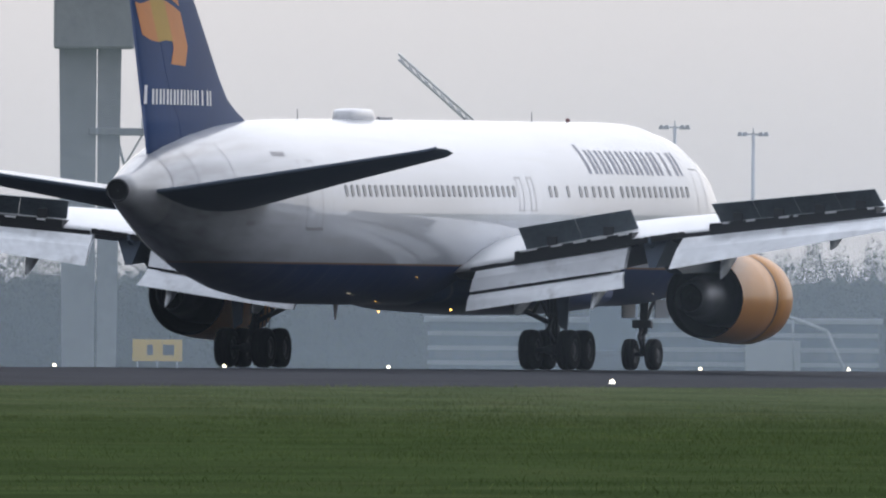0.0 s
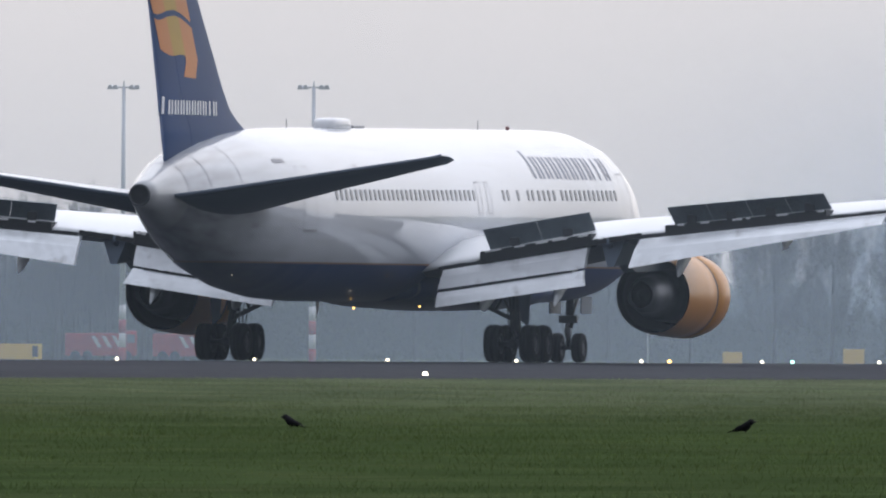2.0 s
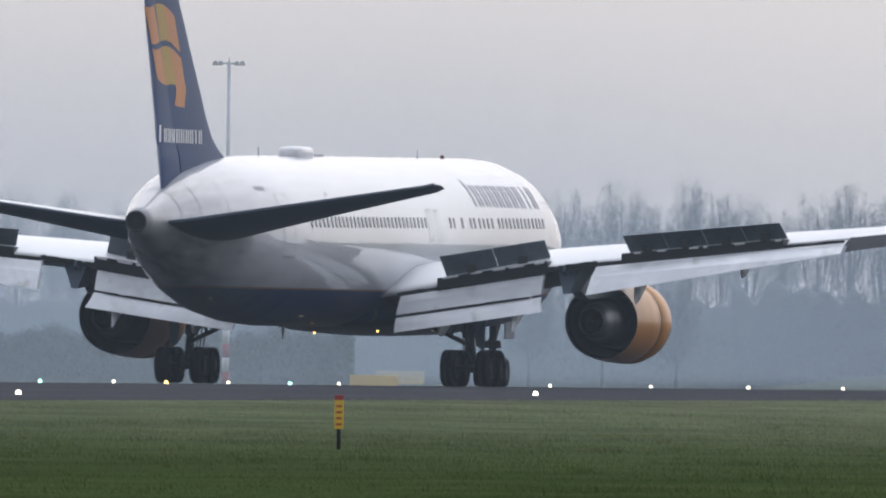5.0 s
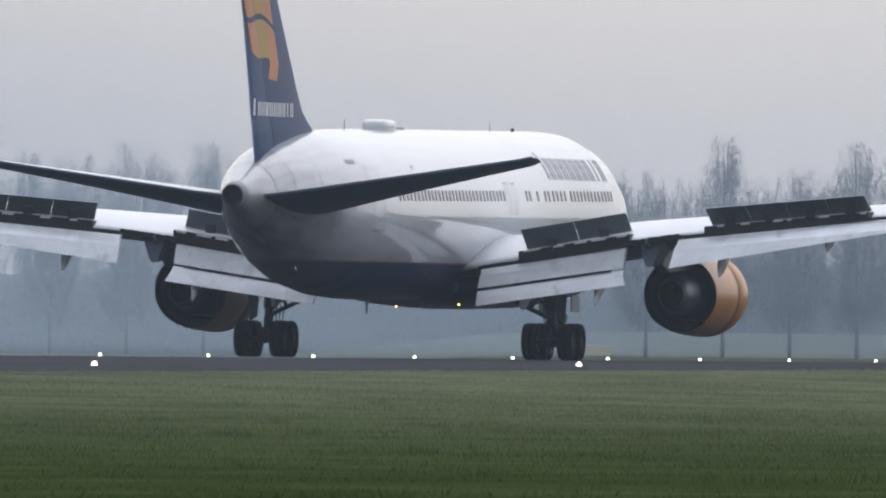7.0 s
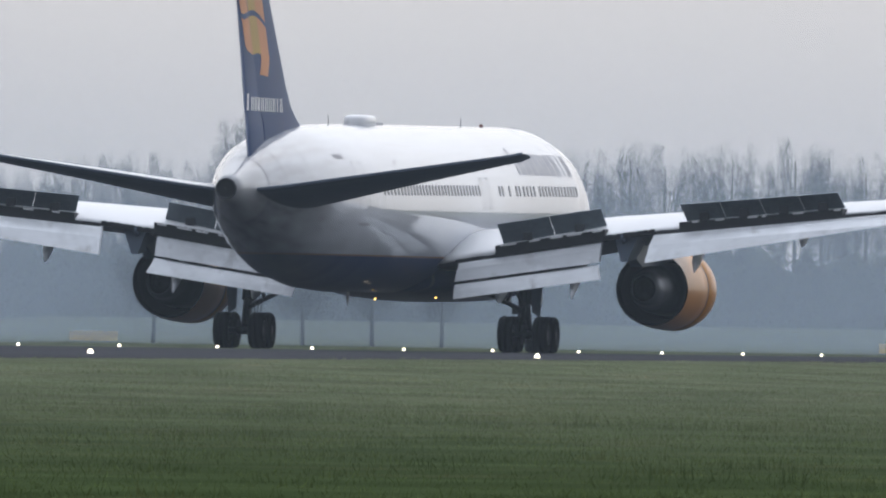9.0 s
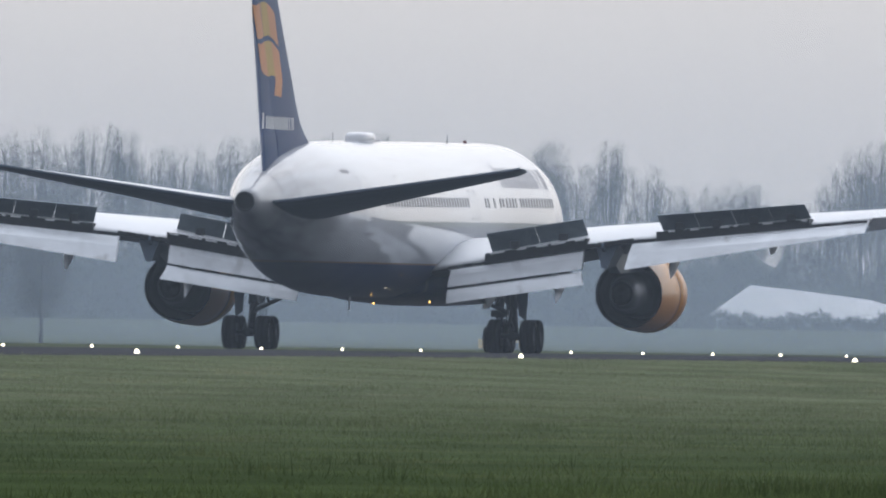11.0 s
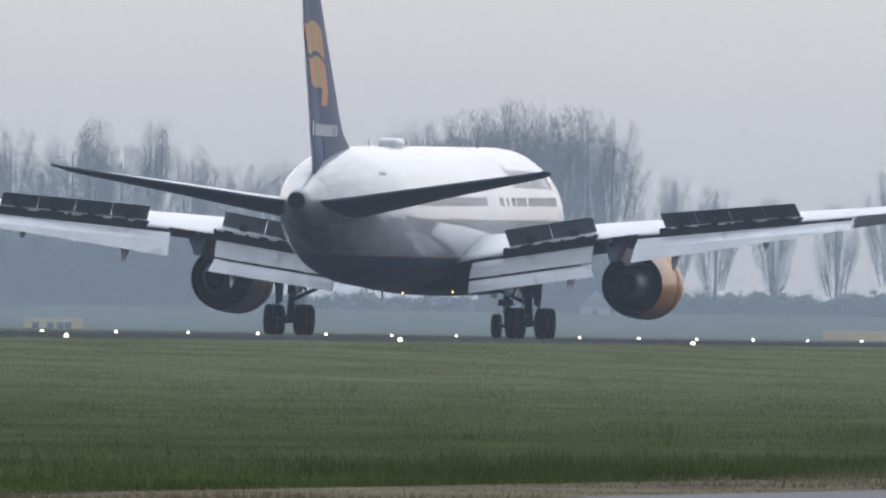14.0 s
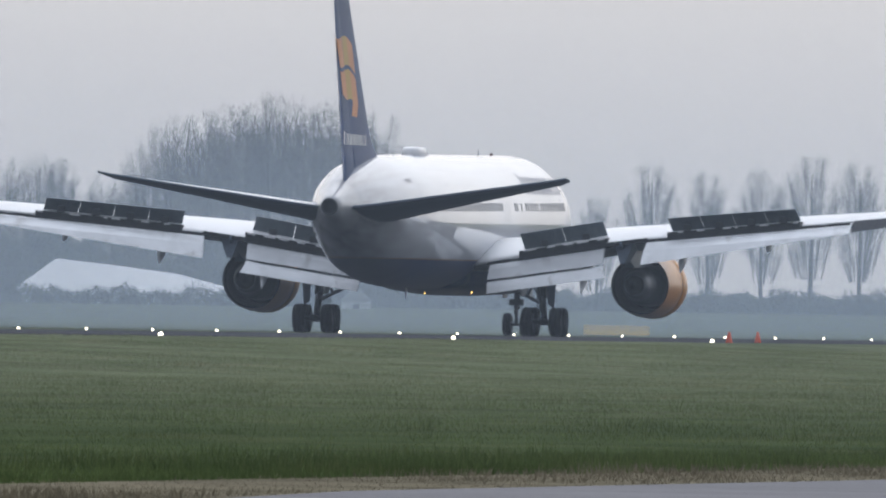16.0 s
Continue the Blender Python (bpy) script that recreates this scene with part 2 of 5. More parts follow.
FLAP = flap_paint()
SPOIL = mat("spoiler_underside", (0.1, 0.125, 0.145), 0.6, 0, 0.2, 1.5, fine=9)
# the tailplane's underside shade is in this tone; pylons and gear doors share it
STAB = mat("stabiliser_shade_grey", (0.1, 0.135, 0.185), 0.5, 0, 0.08, 0.8, fine=6)
NAVY = mat("navy_paint", (0.006, 0.037, 0.13), 0.42, 0, 0.1, 0.7, fine=5, spec=0.13)
GOLD = mat("gold_paint", (0.5, 0.215, 0.035), 0.38, 0, 0.1, 0.7, fine=6, spec=0.3, coat=0.18)
ORANGE = mat("orange_paint", (0.5, 0.19, 0.055), 0.4, 0, 0.08, 0.7, fine=6, spec=0.25)
OCHRE = mat("ochre_paint", (0.4, 0.25, 0.04), 0.4, 0, 0.08, 0.7, fine=6, spec=0.25)
LETTER = mat("blue_grey_mark", (0.07, 0.09, 0.16), 0.35, 0, 0.05)
PALE = mat("pale_mark", (0.7, 0.72, 0.76), 0.35, 0, 0.05)
GLASS = mat("window_glass", (0.2, 0.21, 0.23), 0.2, 0, 0.15, 2)
# near-black puts the shade of the aileron's back into its colour
AILERON = mat("shade_painted_aileron", (0.012, 0.016, 0.024), 0.7, 0, 0.2, 1.5, fine=9, spec=0.3)
# near-black for painted shade in bays, flap gaps and the nozzle end
GAP_SHADE = mat("gap_shade_black", (0.012, 0.013, 0.016), 0.7, 0, 0.2)
SEAM = mat("panel_seam", (0.3, 0.3, 0.32), 0.5, 0, 0.1)
RUBBER = mat("tyre_rubber", (0.009, 0.0095, 0.011), 0.85, 0, 0.3, 3, spec=0.15)
HUB = mat("wheel_hub", (0.04, 0.042, 0.048), 0.5, 0.3, 0.15, 4, spec=0.3)
STEEL = mat("gear_steel", (0.05, 0.054, 0.062), 0.45, 0.3, 0.25, 3)
# near-black: shade inside nozzles and tail pipe, and the cowl seam
NOZZLE_DARK = mat("dark_nozzle", (0.011, 0.012, 0.016), 0.5, 0.2, 0.25, 2)
CORE = mat("core_cowl_metal", (0.17, 0.18, 0.2), 0.4, 0.5, 0.3, 2)
LAMP_WHITE = glow("lamp_white", (1.0, 0.86, 0.62), 6)
LAMP_AMBER = glow("lamp_amber", (1.0, 0.55, 0.12), 7)
LAMP_GREEN = glow("lamp_green", (0.35, 1.0, 0.75), 6)
BEACON = glow("beacon_red", (0.12, 0.02, 0.02), 0.05)


# ---- mesh helpers ----
def part(name, bm, material, parent=None, label=""):
    me = bpy.data.meshes.new(name)
    bm.to_mesh(me)
    bm.free()
    for m in material if isinstance(material, (list, tuple)) else [material]:
        me.materials.append(m)
    ob = new(name, me)
    ob.parent = parent
    if label:
        ob["label"] = label
    return ob


def shared(name, me, parent, m):
    ob = new(name, me)
    ob.parent = parent
    ob.matrix_basis = m
    return ob


def thing(name, label, category, group="", m=None):
    ob = tagged(new(name), label, category, group)
    ob.empty_display_size = 0.5
    if m:
        ob.matrix_basis = m
    return ob


def loft(bm, rings, caps=True, closed=True, smooth=True, mi=0):
    vs = [[bm.verts.new(p) for p in r] for r in rings]
    n = len(rings[0])
    fs = []
    for a, b in zip(vs, vs[1:]):
        for i in range(n if closed else n - 1):
            j = (i + 1) % n
            fs.append(bm.faces.new((a[i], a[j], b[j], b[i])))
    if caps and closed:
        fs += [bm.faces.new(vs[0][::-1]), bm.faces.new(vs[-1])]
    for f in fs:
        f.smooth, f.material_index = smooth, mi
    return fs


def solid(bm):
    bmesh.ops.recalc_face_normals(bm, faces=bm.faces[:])
    return bm


def box(bm, x0, x1, y0, y1, z0, z1, bev=0.0):
    r = [[(x0, y0, z), (x1, y0, z), (x1, y1, z), (x0, y1, z)] for z in (z0, z1)]
    fs = loft(bm, r, smooth=False)
    if bev:
        es = list({e for f in fs for e in f.edges})
        bmesh.ops.bevel(bm, geom=es, offset=bev, segments=2, affect="EDGES", profile=0.5)
    return bm


def tube(bm, a, b, r0, r1=None, n=10):
    a, b = Vector(a), Vector(b)
    q = (b - a).to_track_quat("Z", "Y").to_matrix()
    rings = []
    for c, r in ((a, r0), (b, r0 if r1 is None else r1)):
        rings.append([c + q @ Vector((r * math.cos(k * math.tau / n), r * math.sin(k * math.tau / n), 0)) for k in range(n)])
    return loft(bm, rings)


def revolve(bm, prof, axis="y", c=(0, 0, 0), n=32, caps=False):
    """prof: (along, radius)."""
    rings = []
    for s, r in prof:
        ring = []
        for k in range(n):
            u, v = r * math.cos(k * math.tau / n), r * math.sin(k * math.tau / n)
            p = {"y": (u, s, v), "x": (s, u, v), "z": (u, v, s)}[axis]
            ring.append((c[0] + p[0], c[1] + p[1], c[2] + p[2]))
        rings.append(ring)
    return loft(bm, rings, caps=caps)


def slab(bm, quad, thick, mi=0):
    """A plate: four corners in order and a thickness along its normal."""
    q = [Vector(p) for p in quad]
    nrm = (q[1] - q[0]).cross(q[3] - q[0]).normalized() * thick
    return loft(bm, [q, [p + nrm for p in q]], smooth=False, mi=mi)


def lerp(tab, y):
    for a, b in zip(tab, tab[1:]):
        if a[0] <= y <= b[0]:
            u = (y - a[0]) / (b[0] - a[0])
            return [p + (q - p) * u for p, q in zip(a[1:], b[1:])]
    return list(tab[0][1:] if y < tab[0][0] else tab[-1][1:])


# ---- airliner: x to starboard, y ahead of the main gear, z over the runway ----
SECT = [  # y, top, bottom, half width
    (-26.05, 5.32, 4.66, 0.33), (-25.3, 5.52, 4.45, 0.52), (-24.0, 5.92, 4.05, 0.85), (-22.5, 6.28, 3.62, 1.2),
    (-20.5, 6.62, 3.05, 1.62), (-18.0, 6.9, 2.5, 2.02), (-15.5, 7.06, 2.12, 2.3), (-13.0, 7.13, 1.92, 2.44),
    (-10.0, 7.18, 1.84, 2.51), (0.0, 7.25, 1.84, 2.515), (10.0, 7.31, 1.86, 2.515), (18.0, 7.36, 1.88, 2.51),
    (20.0, 7.33, 1.9, 2.47), (22.0, 7.12, 1.97, 2.34), (23.5, 6.76, 2.1, 2.12), (24.7, 6.24, 2.3, 1.84),
    (25.7, 5.62, 2.58, 1.48), (26.6, 5.0, 2.95, 1.02), (27.15, 4.52, 3.32, 0.6), (27.4, 4.1, 3.72, 0.2)]


def hull(y):
    return lerp(SECT, y)


def side_x(y, z):
    """The half width of the hull at height z."""
    top, bot, w = hull(y)
    mid = bot + (top - bot) * 0.5
    u = max(-1, min(1, (z - mid) / ((top - bot) / 2)))
    return w * math.sqrt(max(0.0, 1 - u * u))


def hull_ring(y, n=56, grow=0.0):
    top, bot, w = hull(y)
    mid, hh = (top + bot) / 2, (top - bot) / 2
    return [((w + grow) * math.sin(k * math.tau / n), y, mid + (hh + grow) * math.cos(k * math.tau / n)) for k in range(n)]


def skin_patch(bm, y0, y1, z0, z1, sx, lift=0.008, ny=2, nz=4, slant=0.0, mi=0):
    """A thin patch that lies on the hull's side."""
    rows = []
    for i in range(nz + 1):
        z = z0 + (z1 - z0) * i / nz
        rows.append([(sx * (side_x(y, z) + lift), y, z) for y in (y0 + (y1 - y0) * j / ny + slant * (z - z0) for j in range(ny + 1))])
    for a, b in zip(rows, rows[1:]):
        va, vb = [bm.verts.new(p) for p in a], [bm.verts.new(p) for p in b]
        for j in range(ny):
            f = bm.faces.new((va[j], va[j + 1], vb[j + 1], vb[j]))
            f.smooth, f.material_index = True, mi


def build_fuselage(root):
    bm = bmesh.new()
    ys = sorted({round(y, 2) for y in [s[0] for s in SECT] + list(np.arange(-25.5, 27.2, 0.75))})
    loft(bm, [hull_ring(y) for y in ys])
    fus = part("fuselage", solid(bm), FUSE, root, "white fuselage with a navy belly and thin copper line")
    bm = bmesh.new()
    rings = []
    for y, w, lo, hi in ((-1.2, 0.5, 1.95, 2.4), (-0.9, 1.3, 1.88, 2.7), (-0.2, 2.1, 1.78, 2.88), (1.5, 2.56, 1.66, 2.96), (6, 2.75, 1.58, 2.97),
                         (10, 2.7, 1.62, 2.97), (13, 2.2, 1.72, 2.9), (15, 0.8, 1.85, 2.5)):
        mid, hh = (hi + lo) / 2, (hi - lo) / 2
        rings.append([(w * math.copysign(abs(math.cos(a)) ** 0.75, math.cos(a)), y, mid + hh * math.copysign(abs(math.sin(a)) ** 0.8, math.sin(a)))
                      for a in (k * math.tau / 32 for k in range(32))])
    loft(bm, rings)
    part("belly_fairing", solid(bm), FUSE, root)
    for y, w in ((-23.8, 0.05), (-22.4, 0.03), (-20.3, 0.03)):
        bm = bmesh.new()
        loft(bm, [hull_ring(y, 56, 0.008), hull_ring(y + w, 56, 0.008)], caps=False)
        part("tail_seam", bm, SEAM, fus)
    # tail exhaust
    bm = bmesh.new()
    revolve(bm, [(-25.9, 0.34), (-26.12, 0.33), (-26.12, 0.28), (-25.6, 0.26)], c=(0, 0, 4.99), n=24)
    ex = part("exhaust_pipe", solid(bm), STEEL, root, "round metal tail exhaust")
    # a flat near-black disc paints the shade inside the pipe
    bm = bmesh.new()
    revolve(bm, [(-26.07, 0.01), (-26.07, 0.275)], c=(0, 0, 4.99), n=24)
    part("exhaust_shade", solid(bm), NOZZLE_DARK, ex)
    # cabin windows
    win = bmesh.new()
    pts = [(0.115 * math.copysign(abs(math.cos(a)) ** 0.7, math.cos(a)), 0.175 * math.copysign(abs(math.sin(a)) ** 0.7, math.sin(a))) for a in (k * math.tau / 14 for k in range(14))]
    loft(win, [[(0.0, p, q) for p, q in pts], [(0.02, p, q) for p, q in pts], [(0.012, p * 0.8, q * 0.85) for p, q in pts]], smooth=False)
    me = bpy.data.meshes.new("window")
    solid(win).to_mesh(me)
    win.free()
    me.materials.append(GLASS)
    ys = [-12.7 + 0.513 * k for k in range(31)] + [6.15, 6.68, 7.85, 9.05, 9.58] + [10.3 + 0.6 * k for k in range(4)] + [13.05 + 0.54 * k for k in range(13)]
    for sx in (1, -1):
        for y in ys:
            z = 5.17 + 0.006 * y
            tilt = math.degrees(math.atan2(side_x(y, z + 0.15) - side_x(y, z - 0.15), 0.3))
            shared("window", me, fus, pose(sx * (side_x(y, z) - 0.006), y, z, 0, sx * tilt, 0) @ Matrix.Diagonal((sx, 1, 1, 1)))
        # doors and exits drawn by their gaps
        for y0, y1, z0, z1 in ((-15.85, -14.65, 4.0, 5.95), (3.05, 3.55, 4.62, 5.62), (4.15, 4.65, 4.62, 5.62), (20.6, 21.7, 4.1, 6.0)):
            bm = bmesh.new()
            g = 0.035
            for a in ((y0, y0 + g, z0, z1), (y1 - g, y1, z0, z1), (y0, y1, z0, z0 + g), (y0, y1, z1 - g, z1)):
                skin_patch(bm, *a, sx, 0.006, 1, 6)
            part("door_seal" if y0 < 0 or y0 > 9 else "exit_seal", bm, SEAM, fus)
        bm = bmesh.new()
        skin_patch(bm, -15.85, -14.65, 3.94, 4.02, sx, 0.05, 2, 1)
        part("door_sill", bm, SEAM, fus)
        # the wordmark as plain upright bars
        for k in range(10):
            for y0, w in (((10.45, 0.26),) if k == 0 else ((10.07 + 0.985 * k, 0.27), (10.53 + 0.985 * k, 0.22)) if k != 8 else ((10.27 + 0.985 * k, 0.25),)):
                bm = bmesh.new()
                skin_patch(bm, y0, y0 + w, 5.77, 6.46 + (0.17 if k == 0 else 0), sx, 0.007, 1, 6)
                part("lettering_bar", bm, LETTER, fus)
        # small ports and outlets
        for y, z, a, b in ((-19.6, 4.05, 0.5, 0.12), (-17.3, 6.05, 0.9, 0.12), (-9.8, 5.95, 0.25, 0.1), (-1.2, 4.2, 0.1, 0.1), (0.9, 4.25, 0.1, 0.1)):
            bm = bmesh.new()
            skin_patch(bm, y, y + a, z, z + b, sx, 0.012, 2, 1)
            part("outlet", bm, SEAM, fus)
    # aerial dome, blade aerials and beacon on the roof
    bm = bmesh.new()
    rings = []
    for y, w, top in ((-5.95, 0.1, 7.24), (-5.9, 0.24, 7.42), (-5.7, 0.37, 7.5), (-5.3, 0.42, 7.52), (-4.4, 0.42, 7.52), (-4.05, 0.37, 7.5), (-3.82, 0.24, 7.43), (-3.75, 0.1, 7.26)):
        rings.append([(w * math.copysign(abs(math.cos(a)) ** 0.4, math.cos(a)), y, 7.15 + (top - 7.15) * math.sin(a) ** 0.4) for a in (k * math.pi / 14 for k in range(15))])
    loft(bm, rings)
    part("aerial_dome", solid(bm), WHITE, root, "white aerial dome")
    for y, z0, hgt, r in ((-10.0, 7.1, 0.36, 0.02), (11.9, 7.25, 0.34, 0.02)):
        bm = bmesh.new()
        tube(bm, (0, y, z0), (0, y - 0.05, z0 + hgt), r, 0.012, 6)
        part("blade_aerial", bm, SEAM, root)
    bm = bmesh.new()
    box(bm, -0.06, 0.06, -2.6, -1.4, 7.2, 7.3, 0.02)
    part("roof_strake", bm, SEAM, root)
    bm = bmesh.new()
    revolve(bm, [(7.3, 0.07), (7.38, 0.07), (7.43, 0.04), (7.44, 0.005)], "z", (0, 15.35, 0), 12)
    part("beacon", solid(bm), BEACON, root, "red beacon")
    bm = bmesh.new()
    loft(bm, [[(-0.02, -6.2, 1.9), (0.02, -6.2, 1.9), (0.02, -6.6, 1.9), (-0.02, -6.6, 1.9)], [(-0.01, -6.42, 1.4), (0.01, -6.42, 1.4), (0.01, -6.5, 1.4), (-0.01, -6.5, 1.4)]], smooth=False)
    part("belly_aerial", solid(bm), SEAM, root)
    # small glowing balls added as amber glints on the belly
    for x, y, z in ((0.25, -3.2, 1.68), (1.9, -1.5, 1.75)):
        bm = bmesh.new()
        bmesh.ops.create_uvsphere(bm, u_segments=10, v_segments=6, radius=0.026)
        bmesh.ops.translate(bm, verts=bm.verts[:], vec=(x, y, z - 0.03))
        part("belly_glint", bm, LAMP_AMBER, root)
    return fus


def foil(le, te, zle, zte, crest, under, x, n=9):
    """A wing section as a ring: upper side from the trailing to the leading edge, then the underside."""
    up, lo = [], []
    for k in range(n + 1):
        u = 0.5 - 0.5 * math.cos(math.pi * k / n)
        base = zte + (zle - zte) * u
        y = te + (le - te) * u
        shape = math.sin(math.pi * u ** 0.85) ** 0.9 if 0 < u < 1 else 0
        up.append((x, y, base + crest * shape + (0.05 if u == 0 else 0)))
        lo.append((x, y, base - under * shape - (0.05 if u == 0 else 0)))
    return up + lo[::-1][1:]


# x, leading edge y, trailing edge y, z of both, rise of the upper side, depth of the underside
WING = [(1.5, 10.6, -1.25, 2.75, 2.75, 1.15, 0.45), (3.0, 9.5, -1.25, 2.9, 3.05, 1.0, 0.4), (7.3, 6.6, -1.3, 3.55, 3.75, 0.78, 0.3),
        (9.0, 5.4, -1.55, 3.8, 3.95, 0.68, 0.25), (15.4, 1.15, -3.35, 4.55, 4.55, 0.45, 0.16), (18.0, -0.6, -4.1, 4.85, 4.8, 0.34, 0.13),
        (22.5, -3.6, -5.9, 5.3, 5.28, 0.2, 0.09), (23.6, -4.5, -6.3, 5.42, 5.4, 0.1, 0.05), (23.85, -5.3, -6.4, 5.45, 5.44, 0.02, 0.02)]


def build_wing(root, sx):
    bm = bmesh.new()
    rings = [[(sx * p[0], p[1], p[2]) for p in foil(a[1], a[2], a[3], a[4], a[5], a[6], a[0])] for a in WING]
    loft(bm, rings)
    solid(bm)
    # faces turned down take the darker of the wing's two greys
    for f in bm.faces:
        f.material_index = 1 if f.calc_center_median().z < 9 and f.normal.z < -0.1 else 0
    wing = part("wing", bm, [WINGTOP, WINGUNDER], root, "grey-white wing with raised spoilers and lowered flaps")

    def panel(name, inner, outer, material, thick, label=""):
        """inner, outer: chains of (x, y, z) from top to bottom."""
        b = bmesh.new()
        ch = []
        for c in (inner, outer):
            c = [Vector((sx * p[0], p[1], p[2])) for p in c]
            back = [p + Vector((0, thick, thick * 0.1)) for p in c]
            ch.append(c + back[::-1])
        loft(b, ch, smooth=False)
        return part(name, solid(b), material, wing, label)

    panel("flap", [(2.62, -1.38, 2.86), (2.6, -1.62, 2.62), (2.57, -1.86, 2.24)], [(7.26, -1.36, 3.62), (7.26, -1.6, 3.36), (7.26, -1.84, 2.93)], FLAP, 0.3, "lowered inboard flap")
    panel("flap", [(2.6, -1.9, 2.17), (2.6, -2.15, 1.98), (2.64, -2.4, 1.68)], [(7.26, -1.88, 2.85), (7.3, -2.12, 2.66), (7.42, -2.42, 2.38)], FLAP, 0.16, "lowered aft flap")
    panel("flap", [(9.02, -1.6, 3.9), (8.96, -2.2, 3.5), (8.91, -2.76, 2.93)], [(17.73, -4.6, 4.72), (17.73, -5.1, 4.55), (17.73, -5.59, 4.31)], FLAP, 0.22, "lowered outboard flap")
    panel("aileron", [(17.78, -4.3, 4.82), (17.78, -4.75, 4.6), (17.78, -5.2, 4.36)], [(22.4, -5.9, 5.26), (22.4, -6.2, 5.14), (22.4, -6.5, 5.0)], AILERON, 0.12, "aileron with shade painted dark")
    # spoilers stand up from their hinges
    tip_a, tip_b, hin_a, hin_b = Vector((3.74, -0.93, 4.1)), Vector((7.07, -0.58, 4.66)), Vector((3.92, -0.6, 3.42)), Vector((7.27, -0.36, 4.0))
    tip_c, tip_d, hin_c, hin_d = Vector((9.81, -1.53, 4.82)), Vector((15.23, -3.11, 5.27)), Vector((10.0, -1.2, 4.26)), Vector((15.43, -2.73, 4.76))
    for ta, tb, ha, hb, cuts in ((tip_a, tip_b, hin_a, hin_b, 2), (tip_c, tip_d, hin_c, hin_d, 4)):
        for k in range(cuts):
            u0, u1 = (k + 0.008) / cuts, (k + 0.992) / cuts
            q = [ha.lerp(hb, u0), ha.lerp(hb, u1), ta.lerp(tb, u1), ta.lerp(tb, u0)]
            b = bmesh.new()
            loft(b, [[(sx * p.x, p.y, p.z) for p in q], [(sx * p.x, p.y + 0.07, p.z + 0.02) for p in q]], smooth=False)
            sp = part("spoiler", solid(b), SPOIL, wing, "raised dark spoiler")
            b = bmesh.new()
            m = ha.lerp(hb, (u0 + u1) / 2).lerp(ta.lerp(tb, (u0 + u1) / 2), 0.3)
            box(b, sx * m.x - 0.16, sx * m.x + 0.16, m.y - 0.1, m.y, m.z - 0.16, m.z + 0.12, 0.03)
            part("hinge_bracket", b, STEEL, sp)
        # a solid black block for the shade under the raised spoilers, white dashes along its upper edge
        inner = ha.x < 8
        b = bmesh.new()
        lips = []
        for h, over in ((ha, -0.12), (hb, 0.1)):
            x = h.x + over
            z = h.z
            if inner:
                u = (x - 2.62) / 4.64
                yt, zt = -1.42 - 0.02 * u, 2.86 + 0.76 * u
            else:
                u = (x - 9.02) / 8.71
                yt, zt = -1.66 - 3.0 * u, 3.9 + 0.82 * u
            lips.append([Vector((x, h.y, z)), Vector((x, yt, z)), Vector((x, yt, zt - 0.03)), Vector((x, h.y, zt - 0.03))])
        loft(b, [[(sx * p.x, p.y, p.z) for p in r] for r in lips], smooth=False)
        part("spoiler_bay_shade", solid(b), GAP_SHADE, wing)
        # white pieces stand in for daylight showing through the hinge gaps
        slots = ((0.12, 0.26), (0.36, 0.17), (0.56, 0.2), (0.72, 0.24), (0.93, 0.16)) if inner else ((0.1, 0.12), (0.25, 0.16), (0.45, 0.18), (0.52, 0.07), (0.73, 0.2), (0.97, 0.12))
        for u, half in slots:
            p = lips[0][1].lerp(lips[1][1], u)
            e = (lips[1][1] - lips[0][1]).normalized() * half
            b = bmesh.new()
            loft(b, [[(sx * (p + s * e).x, (p + s * e).y - yy, (p + s * e).z - 0.03 + d) for s, d in ((-1, -0.025), (1, -0.025), (1, 0.03), (-1, 0.03))] for yy in (0.01, 0.05)], smooth=False)
            part("daylight_dash", solid(b), WHITE, wing)
    # dark strips that paint the shade between wing and flaps
    for p, q, hp, hq in (((2.55, -1.72, 2.82), (7.3, -1.7, 3.58), 0.13, 0.12), ((2.58, -1.93, 2.13), (6.9, -1.92, 2.81), 0.1, 0.05),
                         ((7.3, -1.5, 3.62), (9.05, -1.72, 3.86), 0.17, 0.17), ((9.0, -1.95, 3.83), (17.7, -4.85, 4.66), 0.13, 0.09)):
        b = bmesh.new()
        p, q = Vector(p), Vector(q)
        rng = random.Random(3)
        rr = []
        for k in range(25):
            o = p.lerp(q, k / 24)
            h = hp + (hq - hp) * k / 24 + rng.uniform(-0.02, 0.02)
            rr.append([(sx * o.x, o.y, o.z), (sx * o.x, o.y, o.z + h), (sx * o.x, o.y + 0.04, o.z + h), (sx * o.x, o.y + 0.04, o.z)])
        loft(b, rr, smooth=False)
        part("flap_gap_shade", solid(b), GAP_SHADE, wing)
    # flap track fairings
    for x, y, z, ln, drop in ((6.5, -1.4, 2.5, 2.0, 0.72), (4.0, -1.2, 1.95, 1.4, 0.3), (10.6, -2.3, 3.25, 1.4, 0.55), (14.3, -3.6, 4.0, 1.3, 0.45), (20.0, -4.6, 4.75, 1.0, 0.25)):
        b = bmesh.new()
        loft(b, [[(sx * (x + w * math.cos(a)), yy, zz + hh * math.sin(a)) for a in (k * math.tau / 12 for k in range(12))]
                 for yy, zz, w, hh in ((y + ln * 0.8, z + 0.5, 0.05, 0.1), (y + 0.3, z + 0.2, 0.17, 0.32), (y - ln * 0.3, z - drop * 0.4, 0.14, 0.26), (y - ln * 0.55, z - drop, 0.03, 0.05))])
        part("flap_track_fairing", solid(b), FLAP, wing)
    return wing


